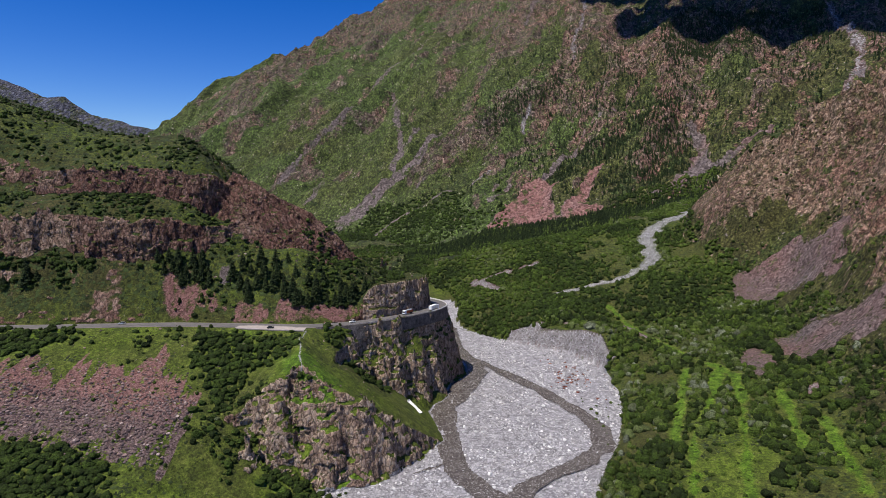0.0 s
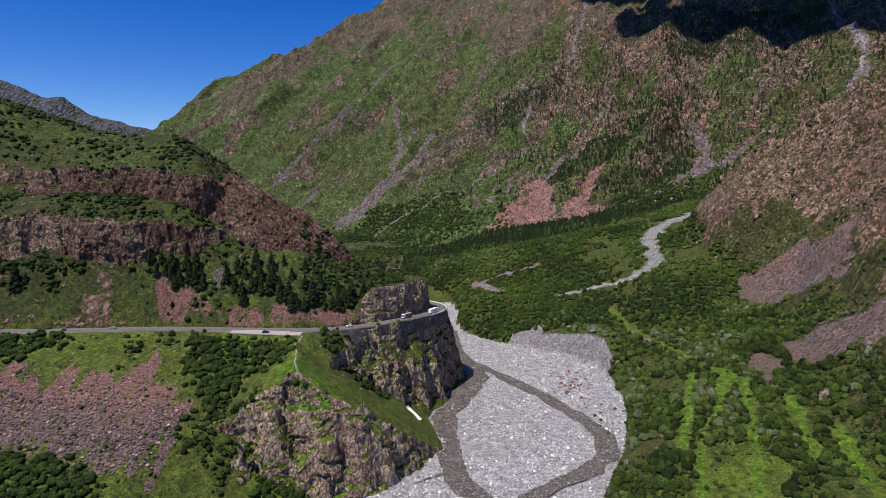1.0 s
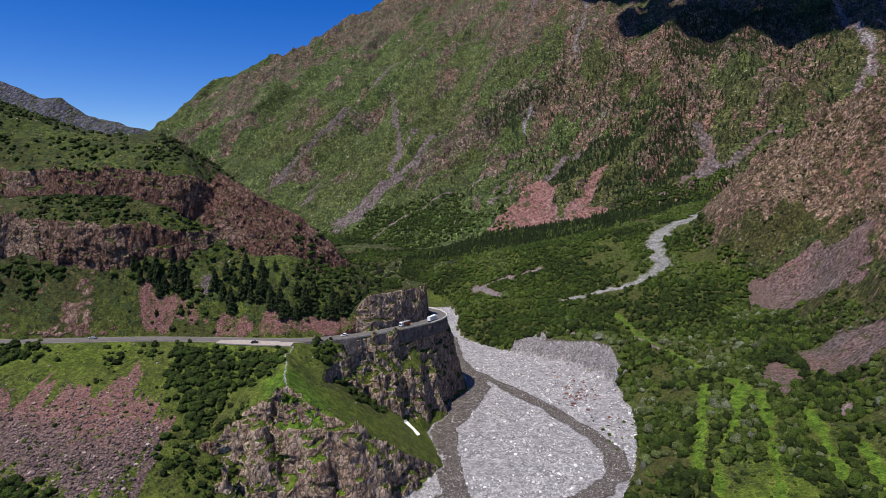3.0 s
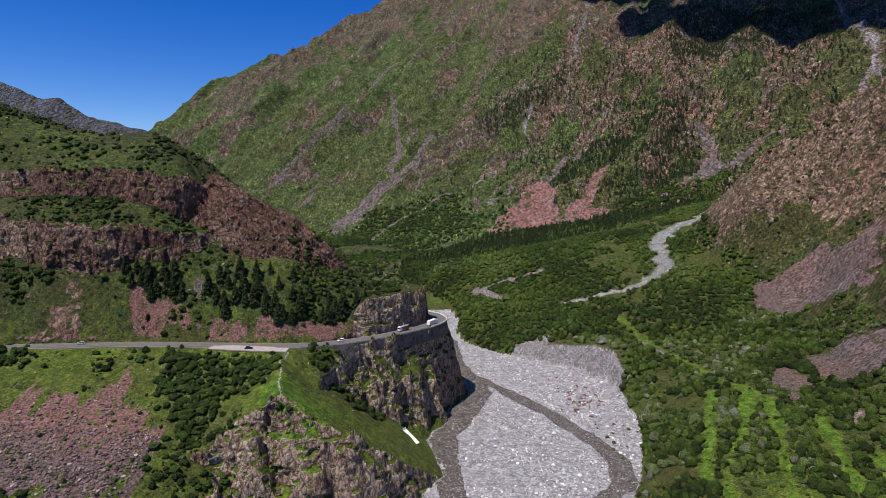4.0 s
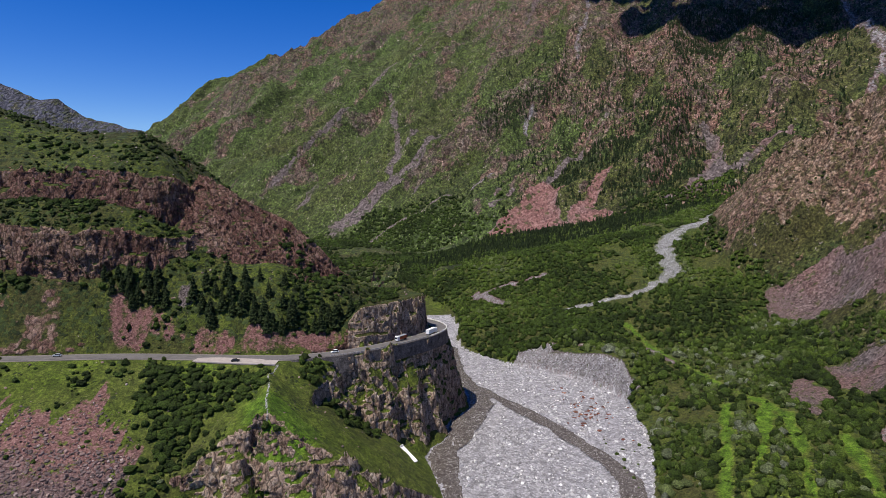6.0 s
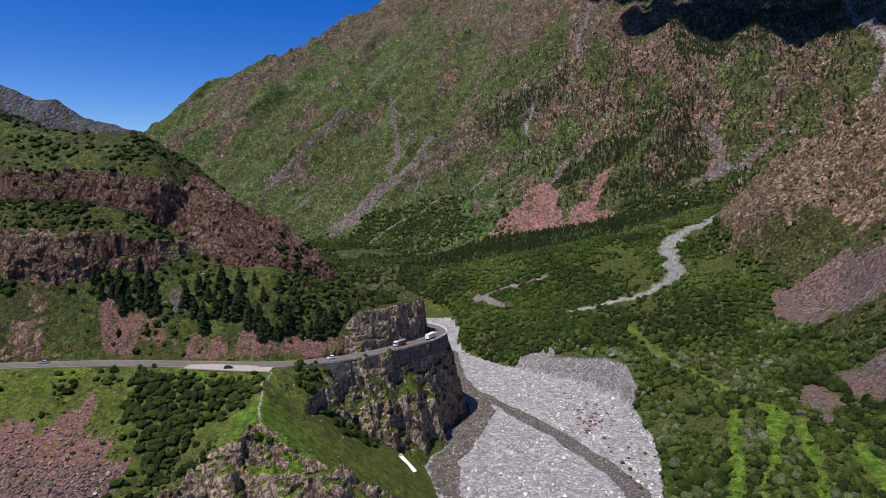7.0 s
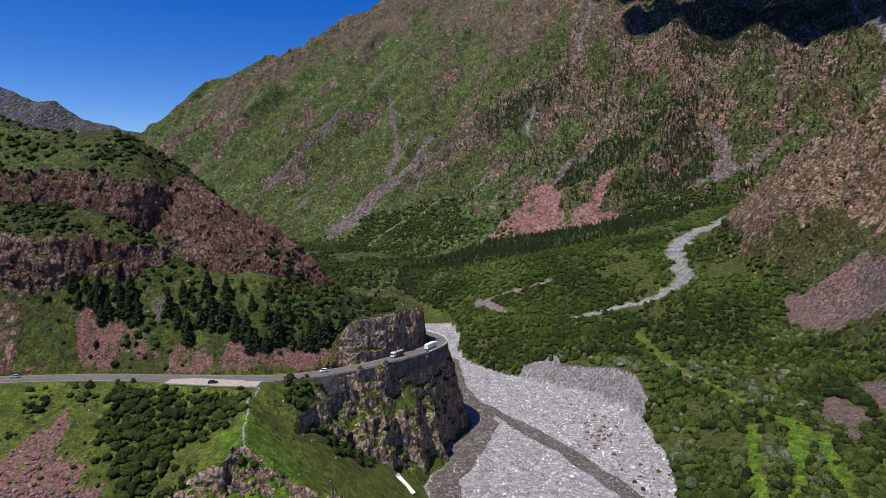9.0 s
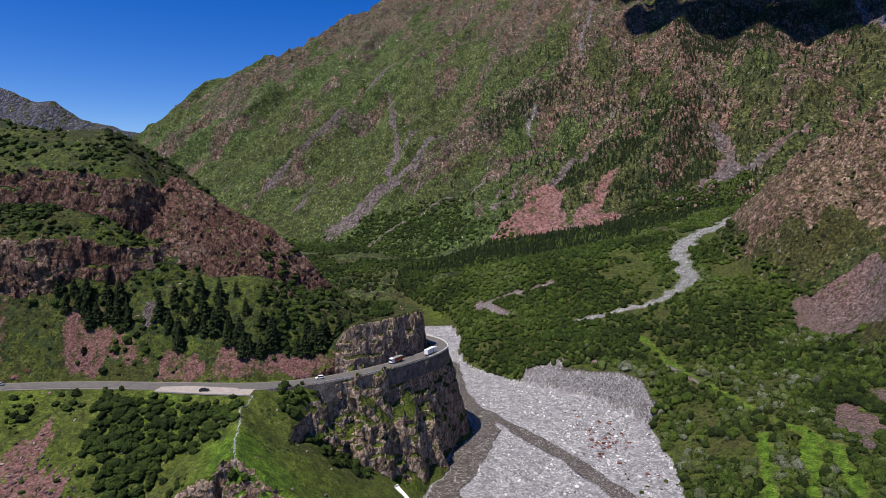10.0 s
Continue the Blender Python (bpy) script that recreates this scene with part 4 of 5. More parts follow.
# lone low bushes in the meadow strips
n = 330
x, y = np.append(rs.uniform(100, 220, 260), rs.uniform(-250, -135, 70)), np.append(rs.uniform(240, 420, 260), rs.uniform(266, 330, 70))
clumps("meadow_bush", x, y, seat(x, y), rs.uniform(0.5, 1.3, n), 0.3 + 0.3 * rs.rand(n), 12, BUSH, "small rounded bushes scattered over bright grass", "bushes", rs)
# the far thicket on the fan and valley floor
n = 21000
x, y = rs.uniform(-60, 460, n), rs.uniform(565, 1010, n)
h, q = land(x, y)
ok = (q["db"] > 2) & (q["r"] < 14) & (clear_of(x, y) < 0.5) & (q["m"] < h + 25) & (fbm2(x, y, 40, 3, 117) + 0.7 > 0.8 * rs.rand(n))
x, y, h = x[ok], y[ok], h[ok]
n = len(x)
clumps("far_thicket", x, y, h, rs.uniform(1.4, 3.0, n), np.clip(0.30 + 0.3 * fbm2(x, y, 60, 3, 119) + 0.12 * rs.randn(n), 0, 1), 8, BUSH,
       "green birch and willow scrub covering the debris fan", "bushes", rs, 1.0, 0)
# leafy scrub along the mountain's foot
n = 9000
x, y = rs.uniform(-330, 120, n), rs.uniform(860, 1330, n)
h, q = land(x, y)
ok = (h < 150) & (fbm2(x, y, 70, 3, 127) + 0.45 > 0.9 * rs.rand(n)) & (h > 30)
for pts, w in zip(GULLIES, GULLY_WIDTH):
    ok &= line_dist(x, y, pts)[0] > w
x, y, h = x[ok], y[ok], h[ok]
n = len(x)
clumps("foot_scrub", x, y, h, rs.uniform(1.5, 3.6, n), np.clip(0.22 + 0.2 * fbm2(x, y, 60, 3, 119) + 0.1 * rs.randn(n), 0, 1), 5, BUSH, "dark green deciduous scrub at the mountain's foot", "bushes", rs, 1.0, 0)
# shrubs on the steep right slope
n = 2600
x, y = rs.uniform(230, 520, n), rs.uniform(280, 760, n)
h, q = land(x, y)
ok = (q["r"] > 8) & (clear_of(x, y) < 0.5) & (fbm2(x, y, 40, 3, 121) + 0.25 > 0.8 * rs.rand(n))
x, y, h = x[ok], y[ok], h[ok]
clumps("slope_shrubs", x, y, h, rs.uniform(0.7, 1.8, len(x)), np.clip(0.25 + 0.12 * rs.randn(len(x)), 0, 1), 8, BUSH, "low dark shrubs on the stony slope", "bushes", rs)
# shrubs of the left hill
SHRUBS = [[(-154, 365), (-138, 361), (-92, 359), (-90, 340), (-112, 344), (-117, 316), (-129, 314), (-147, 339)], [(-290, 352), (-232, 358), (-226, 351), (-241, 338), (-290, 333)],
          [(-78, 374), (-61, 380), (-53, 375), (-36, 383), (-40, 372), (-70, 362)], [(-92, 290), (-72, 296), (-60, 284), (-70, 268), (-86, 270)],
          [(-305, 370), (-245, 376), (-238, 394), (-305, 388)], [(-52, 364), (-22, 372), (-10, 379), (-28, 387), (-46, 381)], [(-265, 268), (-205, 278), (-160, 264), (-140, 240), (-250, 240)]]
n = 9500
x, y = rs.uniform(-305, -36, n), rs.uniform(240, 394, n)
ok = patches(x, y, SHRUBS, 3, 3 * rs.randn(n)) > 0.5
x, y = x[ok], y[ok]
ok = slope_of(x, y) < 1.6
x, y = x[ok], y[ok]
clumps("hill_shrubs", x, y, seat(x, y), rs.uniform(1.0, 2.5, len(x)), np.clip(0.22 + 0.11 * rs.randn(len(x)), 0, 1), 10, BUSH, "dark green shrubs on the bank below the road", "bushes", rs)
n = 30000
x, y = rs.uniform(-420, -30, n), rs.uniform(240, 600, n)
h, q = land(x, y)
ok = ((q["up"] > 7) | (q["out"] > 3) & (fbm2(x, y, 30, 3, 125) > 0.35)) & (slope_of(x, y) < 1.5) & (fbm2(x, y, 28, 4, 123) + 0.45 > 0.9 * rs.rand(n)) & (inside(x, y, HILL_SCREE) < rs.uniform(-2, 12, n) - 10)
ok &= (q["d2"] < 6) | (rs.rand(n) < 0.35)
x, y, h = x[ok], y[ok], h[ok]
clumps("hillside_bushes", x, y, h, 0.5 + 1.7 * rs.rand(len(x)) ** 2, np.clip(0.18 + 0.16 * rs.randn(len(x)), 0, 1), 9, BUSH, "scattered low bushes on the grassy hillside", "bushes", rs, 0.9, 0)


# far conifers on the mountain: small ragged cones
def far_conifers(name, x, y, z, hgt, rs, label):
    n, layers = len(x), 3
    vs, fs, hue = [], [], []
    ring = 6
    base = 0
    for l in range(layers):
        f = l / layers
        zz0, zz1 = z + hgt * (0.06 + 0.8 * f), z + hgt * (0.06 + 0.8 * f + 0.42)
        rad = hgt * 0.27 * (1 - 0.85 * f)
        a = rs.uniform(0, 6.28, n)[:, None] + np.arange(ring)[None, :] * 2 * math.pi / ring
        rr = rad[:, None] * (0.65 + 0.6 * rs.rand(n, ring))
        low = np.stack([x[:, None] + rr * np.cos(a), y[:, None] + rr * np.sin(a), zz0[:, None] + 0.06 * hgt[:, None] * rs.randn(n, ring)], -1)
        top = np.stack([x, y, np.minimum(zz1, z + hgt)], -1)[:, None, :]
        block = np.concatenate([low, top], 1)
        idx = base + np.arange(n)[:, None, None] * (ring + 1)
        tri = np.stack([np.arange(ring), (np.arange(ring) + 1) % ring, np.full(ring, ring)], 1)[None]
        fs.append((idx + tri).reshape(-1, 3))
        vs.append(block.reshape(-1, 3))
        base += n * (ring + 1)
        t = np.clip(0.35 + 0.2 * rs.randn(n), 0, 1)
        v = np.clip(0.4 + 0.3 * rs.rand(n, ring + 1), 0, 1)
        hue.append(np.stack([np.repeat(t[:, None], ring + 1, 1), v, 0 * v, 1 + 0 * v], -1).reshape(-1, 4))
    ob = mesh_from(name, np.concatenate(vs), np.concatenate(fs), [NEEDLES], False, {"hue": np.concatenate(hue)})
    return tagged(ob, label, "trees", kind="stuff")


n = 36000
x, y = rs.uniform(-80, 1000, n), rs.uniform(790, 1760, n)
h, q = land(x, y)
wood = patches(x, y, BELTS, 12, 9 * fbm2(x, y, 40, 4, 91))
bare = np.maximum(patches(x, y, RED_SCREE, 5, 0 * x), patches(x, y, GREY_SCREE, 5, 0 * x))
for pts, w in zip(GULLIES, GULLY_WIDTH):
    bare = np.maximum(bare, line_dist(x, y, pts)[0] < w * 1.2)
thin = 0.20 * step(60, 300, x) * step(700, 450, h) + 0.14 * np.clip(fbm2(x, y, 90, 3, 131), 0, 1)
ok = (np.maximum(wood * 0.95, thin) * (1 - bare) > rs.rand(n)) & ((q["m"] > h - 30) | (wood > 0.3))
x, y, h = x[ok], y[ok], h[ok]
far_conifers("mountain_forest", x, y, h - 0.5, 4.5 + 7 * rs.rand(len(x)) ** 1.3, rs, "dark conifer forest on the mountain's foot and ribs")


# ---- stones ----
def stones(name, x, y, z, r, tone, mat, rs, label, category="stones"):
    n = len(x)
    phi = (1 + 5 ** 0.5) / 2
    ico = np.array([(-1, phi, 0), (1, phi, 0), (-1, -phi, 0), (1, -phi, 0), (0, -1, phi), (0, 1, phi), (0, -1, -phi), (0, 1, -phi), (phi, 0, -1), (phi, 0, 1), (-phi, 0, -1), (-phi, 0, 1)], float) / 1.9
    tri = np.array([(0, 11, 5), (0, 5, 1), (0, 1, 7), (0, 7, 10), (0, 10, 11), (1, 5, 9), (5, 11, 4), (11, 10, 2), (10, 7, 6), (7, 1, 8), (3, 9, 4), (3, 4, 2), (3, 2, 6), (3, 6, 8), (3, 8, 9),
                    (4, 9, 5), (2, 4, 11), (6, 2, 10), (8, 6, 7), (9, 8, 1)])
    v = ico[None] * rs.uniform(0.55, 1.25, (n, 12, 1)) * r[:, None, None] * rs.uniform(0.6, 1.2, (n, 1, 3)) * np.array([1, 1, 0.75])
    v = v + np.stack([x, y, z + 0.2 * r], -1)[:, None, :]
    f = tri[None] + 12 * np.arange(n)[:, None, None]
    hue = np.repeat(np.stack([tone, rs.rand(n), 0 * tone, 1 + 0 * tone], 1), 12, 0)
    ob = mesh_from(name, v.reshape(-1, 3), f.reshape(-1, 3), [mat], False, {"hue": hue})
    return tagged(ob, label, category, kind="stuff")


def stone_material(name, stops):
    m, nt, b = material(name, 0.85)
    at = node(nt, "ShaderNodeAttribute")
    at.attribute_name = "hue"
    sep = nt.nodes.new("ShaderNodeSeparateColor")
    nt.links.new(at.outputs["Color"], sep.inputs[0])
    pos = nt.nodes.new("ShaderNodeNewGeometry").outputs["Position"]
    grain = noise_tex(nt, 3.0, 5, 0.7, pos)
    col = ramp(nt, maths(nt, "ADD", sep.outputs[0], maths(nt, "MULTIPLY", maths(nt, "SUBTRACT", grain, 0.5), 0.5)), stops)
    nt.links.new(col, b.inputs["Base Color"])
    bump = node(nt, "ShaderNodeBump", Strength=0.6, Distance=0.2)
    nt.links.new(grain, bump.inputs["Height"])
    nt.links.new(bump.outputs[0], b.inputs["Normal"])
    return m


PALE_STONE = stone_material("river_stone", [(0.0, (0.15, 0.14, 0.14)), (0.40, (0.34, 0.32, 0.315)), (0.75, (0.56, 0.545, 0.53)), (1.0, (0.74, 0.72, 0.70))])
RED_STONE = stone_material("scree_stone", [(0.0, (0.060, 0.044, 0.041)), (0.5, (0.150, 0.108, 0.100)), (0.8, (0.24, 0.155, 0.135)), (1.0, (0.38, 0.30, 0.27))])
WATER_A = [(8, 610, 7.5), (10, 560, 8.5), (16, 520, 9.0), (27, 498, 9.5), (29, 473, 10.0), (14, 435, 10.0), (2, 403, 9.0), (1, 375, 8.5), (4, 343, 7.5), (8, 316, 7.0), (20, 293, 7.5), (33, 278, 8.0), (45, 250, 9), (48, 200, 9)]
WATER_B = [(24, 512, 5.0), (36, 492, 6.0), (49, 472, 6.0), (65, 447, 6.0), (81, 419, 6.5), (95, 389, 6.5), (102, 367, 7.5), (99, 343, 7.5), (84, 326, 7.0), (61, 310, 7.0), (44, 296, 6.0), (33, 278, 6.0)]
WATER_C = [(2, 322, 1.2), (-20, 308, 1.2), (-40, 297, 1.2), (-56, 285, 1.5), (-80, 262, 1.5)]


def river_depth(x, y):
    best = np.full(np.shape(x), -99.0)
    for pts in (WATER_A, WATER_B, WATER_C):
        dist, w, _ = line_dist(x, y, pts)
        best = np.maximum(best, w - dist)
    return best


n = 20000
x, y = rs.uniform(-70, 136, n), rs.uniform(235, 610, n)
h, q = land(x, y)
wet = river_depth(x, y)
ok = (h < q["rz"] + 0.5) & (wet < 0.3) & (fbm2(x, y, 22, 4, 141) + 0.75 > 0.95 * rs.rand(n))
x, y, h = x[ok], y[ok], h[ok]
stones("river_stones", x, y, h, 0.28 + 0.8 * rs.rand(len(x)) ** 2.5 + 0.9 * (rs.rand(len(x)) > 0.985), np.clip(0.55 + 0.28 * rs.randn(len(x)), 0, 1), PALE_STONE, rs, "pale grey boulders and cobbles on the river bed")
n = 9000
x, y = rs.uniform(-265, -130, n), rs.uniform(262, 345, n)
ok = (inside(x, y, HILL_SCREE) > rs.uniform(-4, 2, n)) & ((y < 312) | (rs.rand(n) < 0.25))
x, y = x[ok], y[ok]
stones("scree_stones", x, y, seat(x, y), 0.3 + 0.85 * rs.rand(len(x)) ** 2, np.clip(0.42 + 0.25 * rs.randn(len(x)), 0, 1), RED_STONE, rs, "reddish grey broken stones of a scree slope")
n = 5000
x, y = rs.uniform(212, 370, n), rs.uniform(365, 612, n)
ok = patches(x, y, SLOPE_SCREE, 2, 0 * x) > 0.5
x, y = x[ok], y[ok]
stones("slope_scree_stones", x, y, seat(x, y), 0.3 + 0.7 * rs.rand(len(x)) ** 2, np.clip(0.4 + 0.25 * rs.randn(len(x)), 0, 1), RED_STONE, rs, "purplish grey broken stones of scree fans")
n = 900
x, y = rs.uniform(-330, -20, n), rs.uniform(255, 520, n)
h, q = land(x, y)
ok = (slope_of(x, y) < 1.3) & (line_dist(x, y, ROAD)[0] > 7) & (h > q["rz"] + 2)
x, y, h = x[ok], y[ok], h[ok]
stones("hillside_stones", x, y, h, 0.2 + 0.9 * rs.rand(len(x)) ** 3, np.clip(0.6 + 0.25 * rs.randn(len(x)), 0, 1), RED_STONE, rs, "loose grey stones lying in the grass")


# ---- river ----
def water_material():
    m, nt, b = material("silty_water", 0.18)
    pos = nt.nodes.new("ShaderNodeNewGeometry").outputs["Position"]
    wave = noise_tex(nt, 0.5, 6, 0.65, pos, 1.5)
    foam = noise_tex(nt, 0.42, 6, 0.72, pos, 2.6)
    col = ramp(nt, foam, [(0.30, (0.050, 0.041, 0.035)), (0.52, (0.088, 0.073, 0.063)), (0.59, (0.22, 0.20, 0.18)), (0.68, (0.66, 0.64, 0.62))])
    nt.links.new(col, b.inputs["Base Color"])
    b.inputs["Specular IOR Level"].default_value = 0.4
    bump = node(nt, "ShaderNodeBump", Strength=0.7, Distance=0.5)
    nt.links.new(wave, bump.inputs["Height"])
    nt.links.new(bump.outputs[0], b.inputs["Normal"])
    return m


WATER = water_material()
s = 0.9
wx, wy = np.meshgrid(np.arange(-84, 124, s), np.arange(205, 622, s), indexing="ij")
wet = river_depth(wx, wy) * 0.95 + 2.0 * fbm2(wx, wy, 16, 4, 151) - 0.5
wz = river_z(wy) + 0.32 + 0.16 * fbm2(wx, wy, 3.5, 2, 153) + 0.10 * np.clip(wet, -1, 2)
wh = land(wx, wy)[0]
ok = (wet > 0) & (wh < river_z(wy) + 2.5)
ii = np.arange(wx.size).reshape(wx.shape)
quads = np.stack([ii[:-1, :-1], ii[1:, :-1], ii[1:, 1:], ii[:-1, 1:]], -1)
keep = ok[:-1, :-1] & ok[1:, :-1] & ok[1:, 1:] & ok[:-1, 1:]
quads = quads[keep]
used, inv = np.unique(quads, return_inverse=True)
water = mesh_from("water", np.stack([wx, wy, wz], -1).reshape(-1, 3)[used], inv.reshape(-1, 4), [WATER])
tagged(water, "fast silty grey-brown river water in braided channels", "river", kind="structure")


# ---- road and what stands by it ----
def part(name, bm, mat, parent=None, label=""):
    me = bpy.data.meshes.new(name)
    bm.to_mesh(me)
    bm.free()
    me.materials.append(mat)
    ob = new(name, me)
    if parent is not None:
        ob.parent = parent
    if label:
        ob["label"] = label
    return ob


def simple(name, color, rough=0.7, vary=0.25, scale=1.5, metal=0.0, bump_at=0.0):
    m, nt, b = material(name, rough)
    pos = nt.nodes.new("ShaderNodeTexCoord").outputs["Object"]
    t = noise_tex(nt, scale, 6, 0.65, pos)
    lo, hi = tuple(c * (1 - vary) for c in color), tuple(min(1, c * (1 + vary)) for c in color)
    nt.links.new(ramp(nt, t, [(0.3, lo), (0.7, hi)]), b.inputs["Base Color"])
    b.inputs["Metallic"].default_value = metal
    if bump_at:
        bump = node(nt, "ShaderNodeBump", Strength=0.6, Distance=bump_at)
        nt.links.new(t, bump.inputs["Height"])
        nt.links.new(bump.outputs[0], b.inputs["Normal"])
    return m


ASPHALT = simple("asphalt", (0.12, 0.110, 0.104), 0.9, 0.25, 0.35)
PALE_DUST = simple("pale_dust", (0.33, 0.285, 0.255), 0.95, 0.2, 0.5, bump_at=0.05)
DUST = simple("dusty_gravel", (0.19, 0.165, 0.15), 0.95, 0.2, 0.5, bump_at=0.05)
CONCRETE = simple("concrete", (0.30, 0.28, 0.26), 0.9, 0.3, 1.2, bump_at=0.03)
WHITEWASH = simple("whitewash", (0.72, 0.70, 0.67), 0.8, 0.15, 1.5)
MASONRY = simple("grey_masonry", (0.125, 0.108, 0.098), 0.95, 0.4, 1.1, bump_at=0.15)


def masonry_joints(mat):
    nt = mat.node_tree
    b = nt.nodes["Principled BSDF"]
    pos = nt.nodes.new("ShaderNodeTexCoord").outputs["Object"]
    v = node(nt, "ShaderNodeTexVoronoi", Scale=1.1)
    v.feature = "DISTANCE_TO_EDGE"
    nt.links.new(pos, v.inputs["Vector"])
    old = b.inputs["Base Color"].links[0].from_socket
    big = span(nt, noise_tex(nt, 0.25, 4, 0.6, pos), 0.35, 0.65, 0.55, 1.5)
    col = mix(nt, 1.0, old, grey(nt, maths(nt, "MULTIPLY", big, span(nt, v.outputs["Distance"], 0.0, 0.12, 0.35, 1.1))), "MULTIPLY")
    nt.links.new(col, b.inputs["Base Color"])


masonry_joints(MASONRY)
PAINT_WHITE = simple("white_paint", (0.80, 0.80, 0.79), 0.35, 0.05)
PAINT_ORANGE = simple("orange_tarpaulin", (0.42, 0.10, 0.035), 0.6, 0.15)
PAINT_DARK = simple("black_paint", (0.02, 0.02, 0.022), 0.25, 0.1)
PAINT_SILVER = simple("silver_paint", (0.45, 0.46, 0.47), 0.3, 0.08, metal=0.4)
GREY_TARP = simple("grey_tarpaulin", (0.22, 0.23, 0.24), 0.7, 0.15)
RUBBER = simple("rubber", (0.02, 0.02, 0.02), 0.85, 0.2)
GLASS = simple("dark_glass", (0.02, 0.025, 0.03), 0.05, 0.1)
STEEL = simple("steel", (0.10, 0.10, 0.10), 0.5, 0.2, metal=0.7)
BARK = simple("bark", (0.06, 0.045, 0.035), 0.95, 0.4, 3.0)


def smooth_line(pts, step_len=2.0):
    p = np.array(pts, float)
    out = []
    for i in range(len(p) - 1):
        a, b, c, e = p[max(i - 1, 0)], p[i], p[i + 1], p[min(i + 2, len(p) - 1)]
        n = max(1, int(np.linalg.norm((c - b)[:2]) / step_len))
        for t in np.arange(n) / n:
            out.append(0.5 * (2 * b + (c - a) * t + (2 * a - 5 * b + 4 * c - e) * t * t + (3 * b - a - 3 * c + e) * t ** 3))
    out.append(p[-1])
    return np.array(out)


def sides(line):
    d = np.gradient(line[:, :2], axis=0)
    d /= np.linalg.norm(d, axis=1, keepdims=True)
    return np.stack([d[:, 1], -d[:, 0]], 1), d


def strip(name, line, left, right, dz, mat, thick=0.3, crown=0.0):
    nrm, _ = sides(line)
    prof = [(-left, -thick), (-left, 0), (0, crown), (right, 0), (right, -thick)]
    co = np.concatenate([np.concatenate([line[:, :2] + nrm * o, line[:, 2:] + dz + u], 1)[:, None, :] for o, u in prof], 1)
    k, n = len(prof), len(line)
    ii = np.arange(n * k).reshape(n, k)
    quads = np.stack([ii[:-1, :-1], ii[:-1, 1:], ii[1:, 1:], ii[1:, :-1]], -1).reshape(-1, 4)
    return mesh_from(name, co.reshape(-1, 3), quads, [mat], False)


centre = smooth_line(ROAD, 2.0)
tagged(strip("road", centre, 4.0, 4.0, 0.02, ASPHALT, 0.5, 0.06), "grey asphalt mountain road cut into the cliff", "road", kind="structure")
tagged(strip("road_shoulder", centre, 5.4, 5.2, -0.12, DUST, 0.5), "dusty gravel shoulder of the road", "road", kind="structure")
tagged(strip("parking_bay", smooth_line(LAYBY), 3.0, 6.0, 0.03, PALE_DUST, 0.6), "pale dusty gravel parking bay beside the road", "parking", kind="structure")

nrm, way = sides(centre)
outer = np.concatenate([centre[:, :2] + nrm * 5.3, centre[:, 2:]], 1)


def wall_strip(name, a, b, top, depth, mat, label):
    line = outer[(outer[:, 0] >= a) & (outer[:, 0] <= b) & (centre[:, 1] < 475)]
    nn, _ = sides(line)
    prof = [(-0.5, top), (0.35, top), (0.45, -0.3), (0.45 + 0.12 * depth, -depth), (-0.5, -depth)]
    co = np.concatenate([np.concatenate([line[:, :2] + nn * o, line[:, 2:] + u], 1)[:, None, :] for o, u in prof], 1)
    k, n = len(prof), len(line)
    ii = np.arange(n * k).reshape(n, k)
    quads = np.stack([ii[:-1, :-1], ii[:-1, 1:], ii[1:, 1:], ii[1:, :-1]], -1).reshape(-1, 4)
    return tagged(mesh_from(name, co.reshape(-1, 3), quads, [mat], False), label, "wall", kind="structure")


wall_strip("retaining_wall", -84, -50, 0.1, 9.5, MASONRY, "grey stone retaining wall holding up the road")
wall_strip("road_wall", -47, 3.2, 0.1, 8.5, MASONRY, "dark stone wall under the road along the cliff")


def box_mesh(bm, x0, x1, y0, y1, z0, z1, bevel=0.0):
    vs = [bm.verts.new(v) for v in ((x0, y0, z0), (x1, y0, z0), (x1, y1, z0), (x0, y1, z0), (x0, y0, z1), (x1, y0, z1), (x1, y1, z1), (x0, y1, z1))]
    fs = [bm.faces.new([vs[i] for i in f]) for f in ((3, 2, 1, 0), (4, 5, 6, 7), (0, 1, 5, 4), (1, 2, 6, 5), (2, 3, 7, 6), (3, 0, 4, 7))]
    if bevel:
        es = list({e for f in fs for e in f.edges})
        bmesh.ops.bevel(bm, geom=es, offset=bevel, segments=2, profile=0.6, affect="EDGES")
    return bm


def wheel_mesh(bm, x, y, r, w):
    m = Matrix.Translation((x, y, r)) @ Matrix.Rotation(math.pi / 2, 4, "X")
    bmesh.ops.create_cone(bm, cap_ends=True, segments=14, radius1=r, radius2=r, depth=w, matrix=m)
    return bm


def taper(ob_bm, z0, fx, fy, x_mid=0.0):
    for v in ob_bm.verts:
        if v.co.z > z0:
            v.co.x = x_mid + (v.co.x - x_mid) * fx
            v.co.y *= fy
    return ob_bm


def place_on_road(thing, x, reverse=False, side=1.9):
    i = int(np.argmin(np.where(centre[:, 1] < 478, np.abs(centre[:, 0] - x), 1e9)))
    k = -1 if reverse else 1
    c = centre[i, :2] + nrm[i] * side * k
    thing.matrix_basis = pose(c[0], c[1], centre[i, 2] + 0.06, 0, 0, math.degrees(math.atan2(way[i, 1] * k, way[i, 0] * k)))


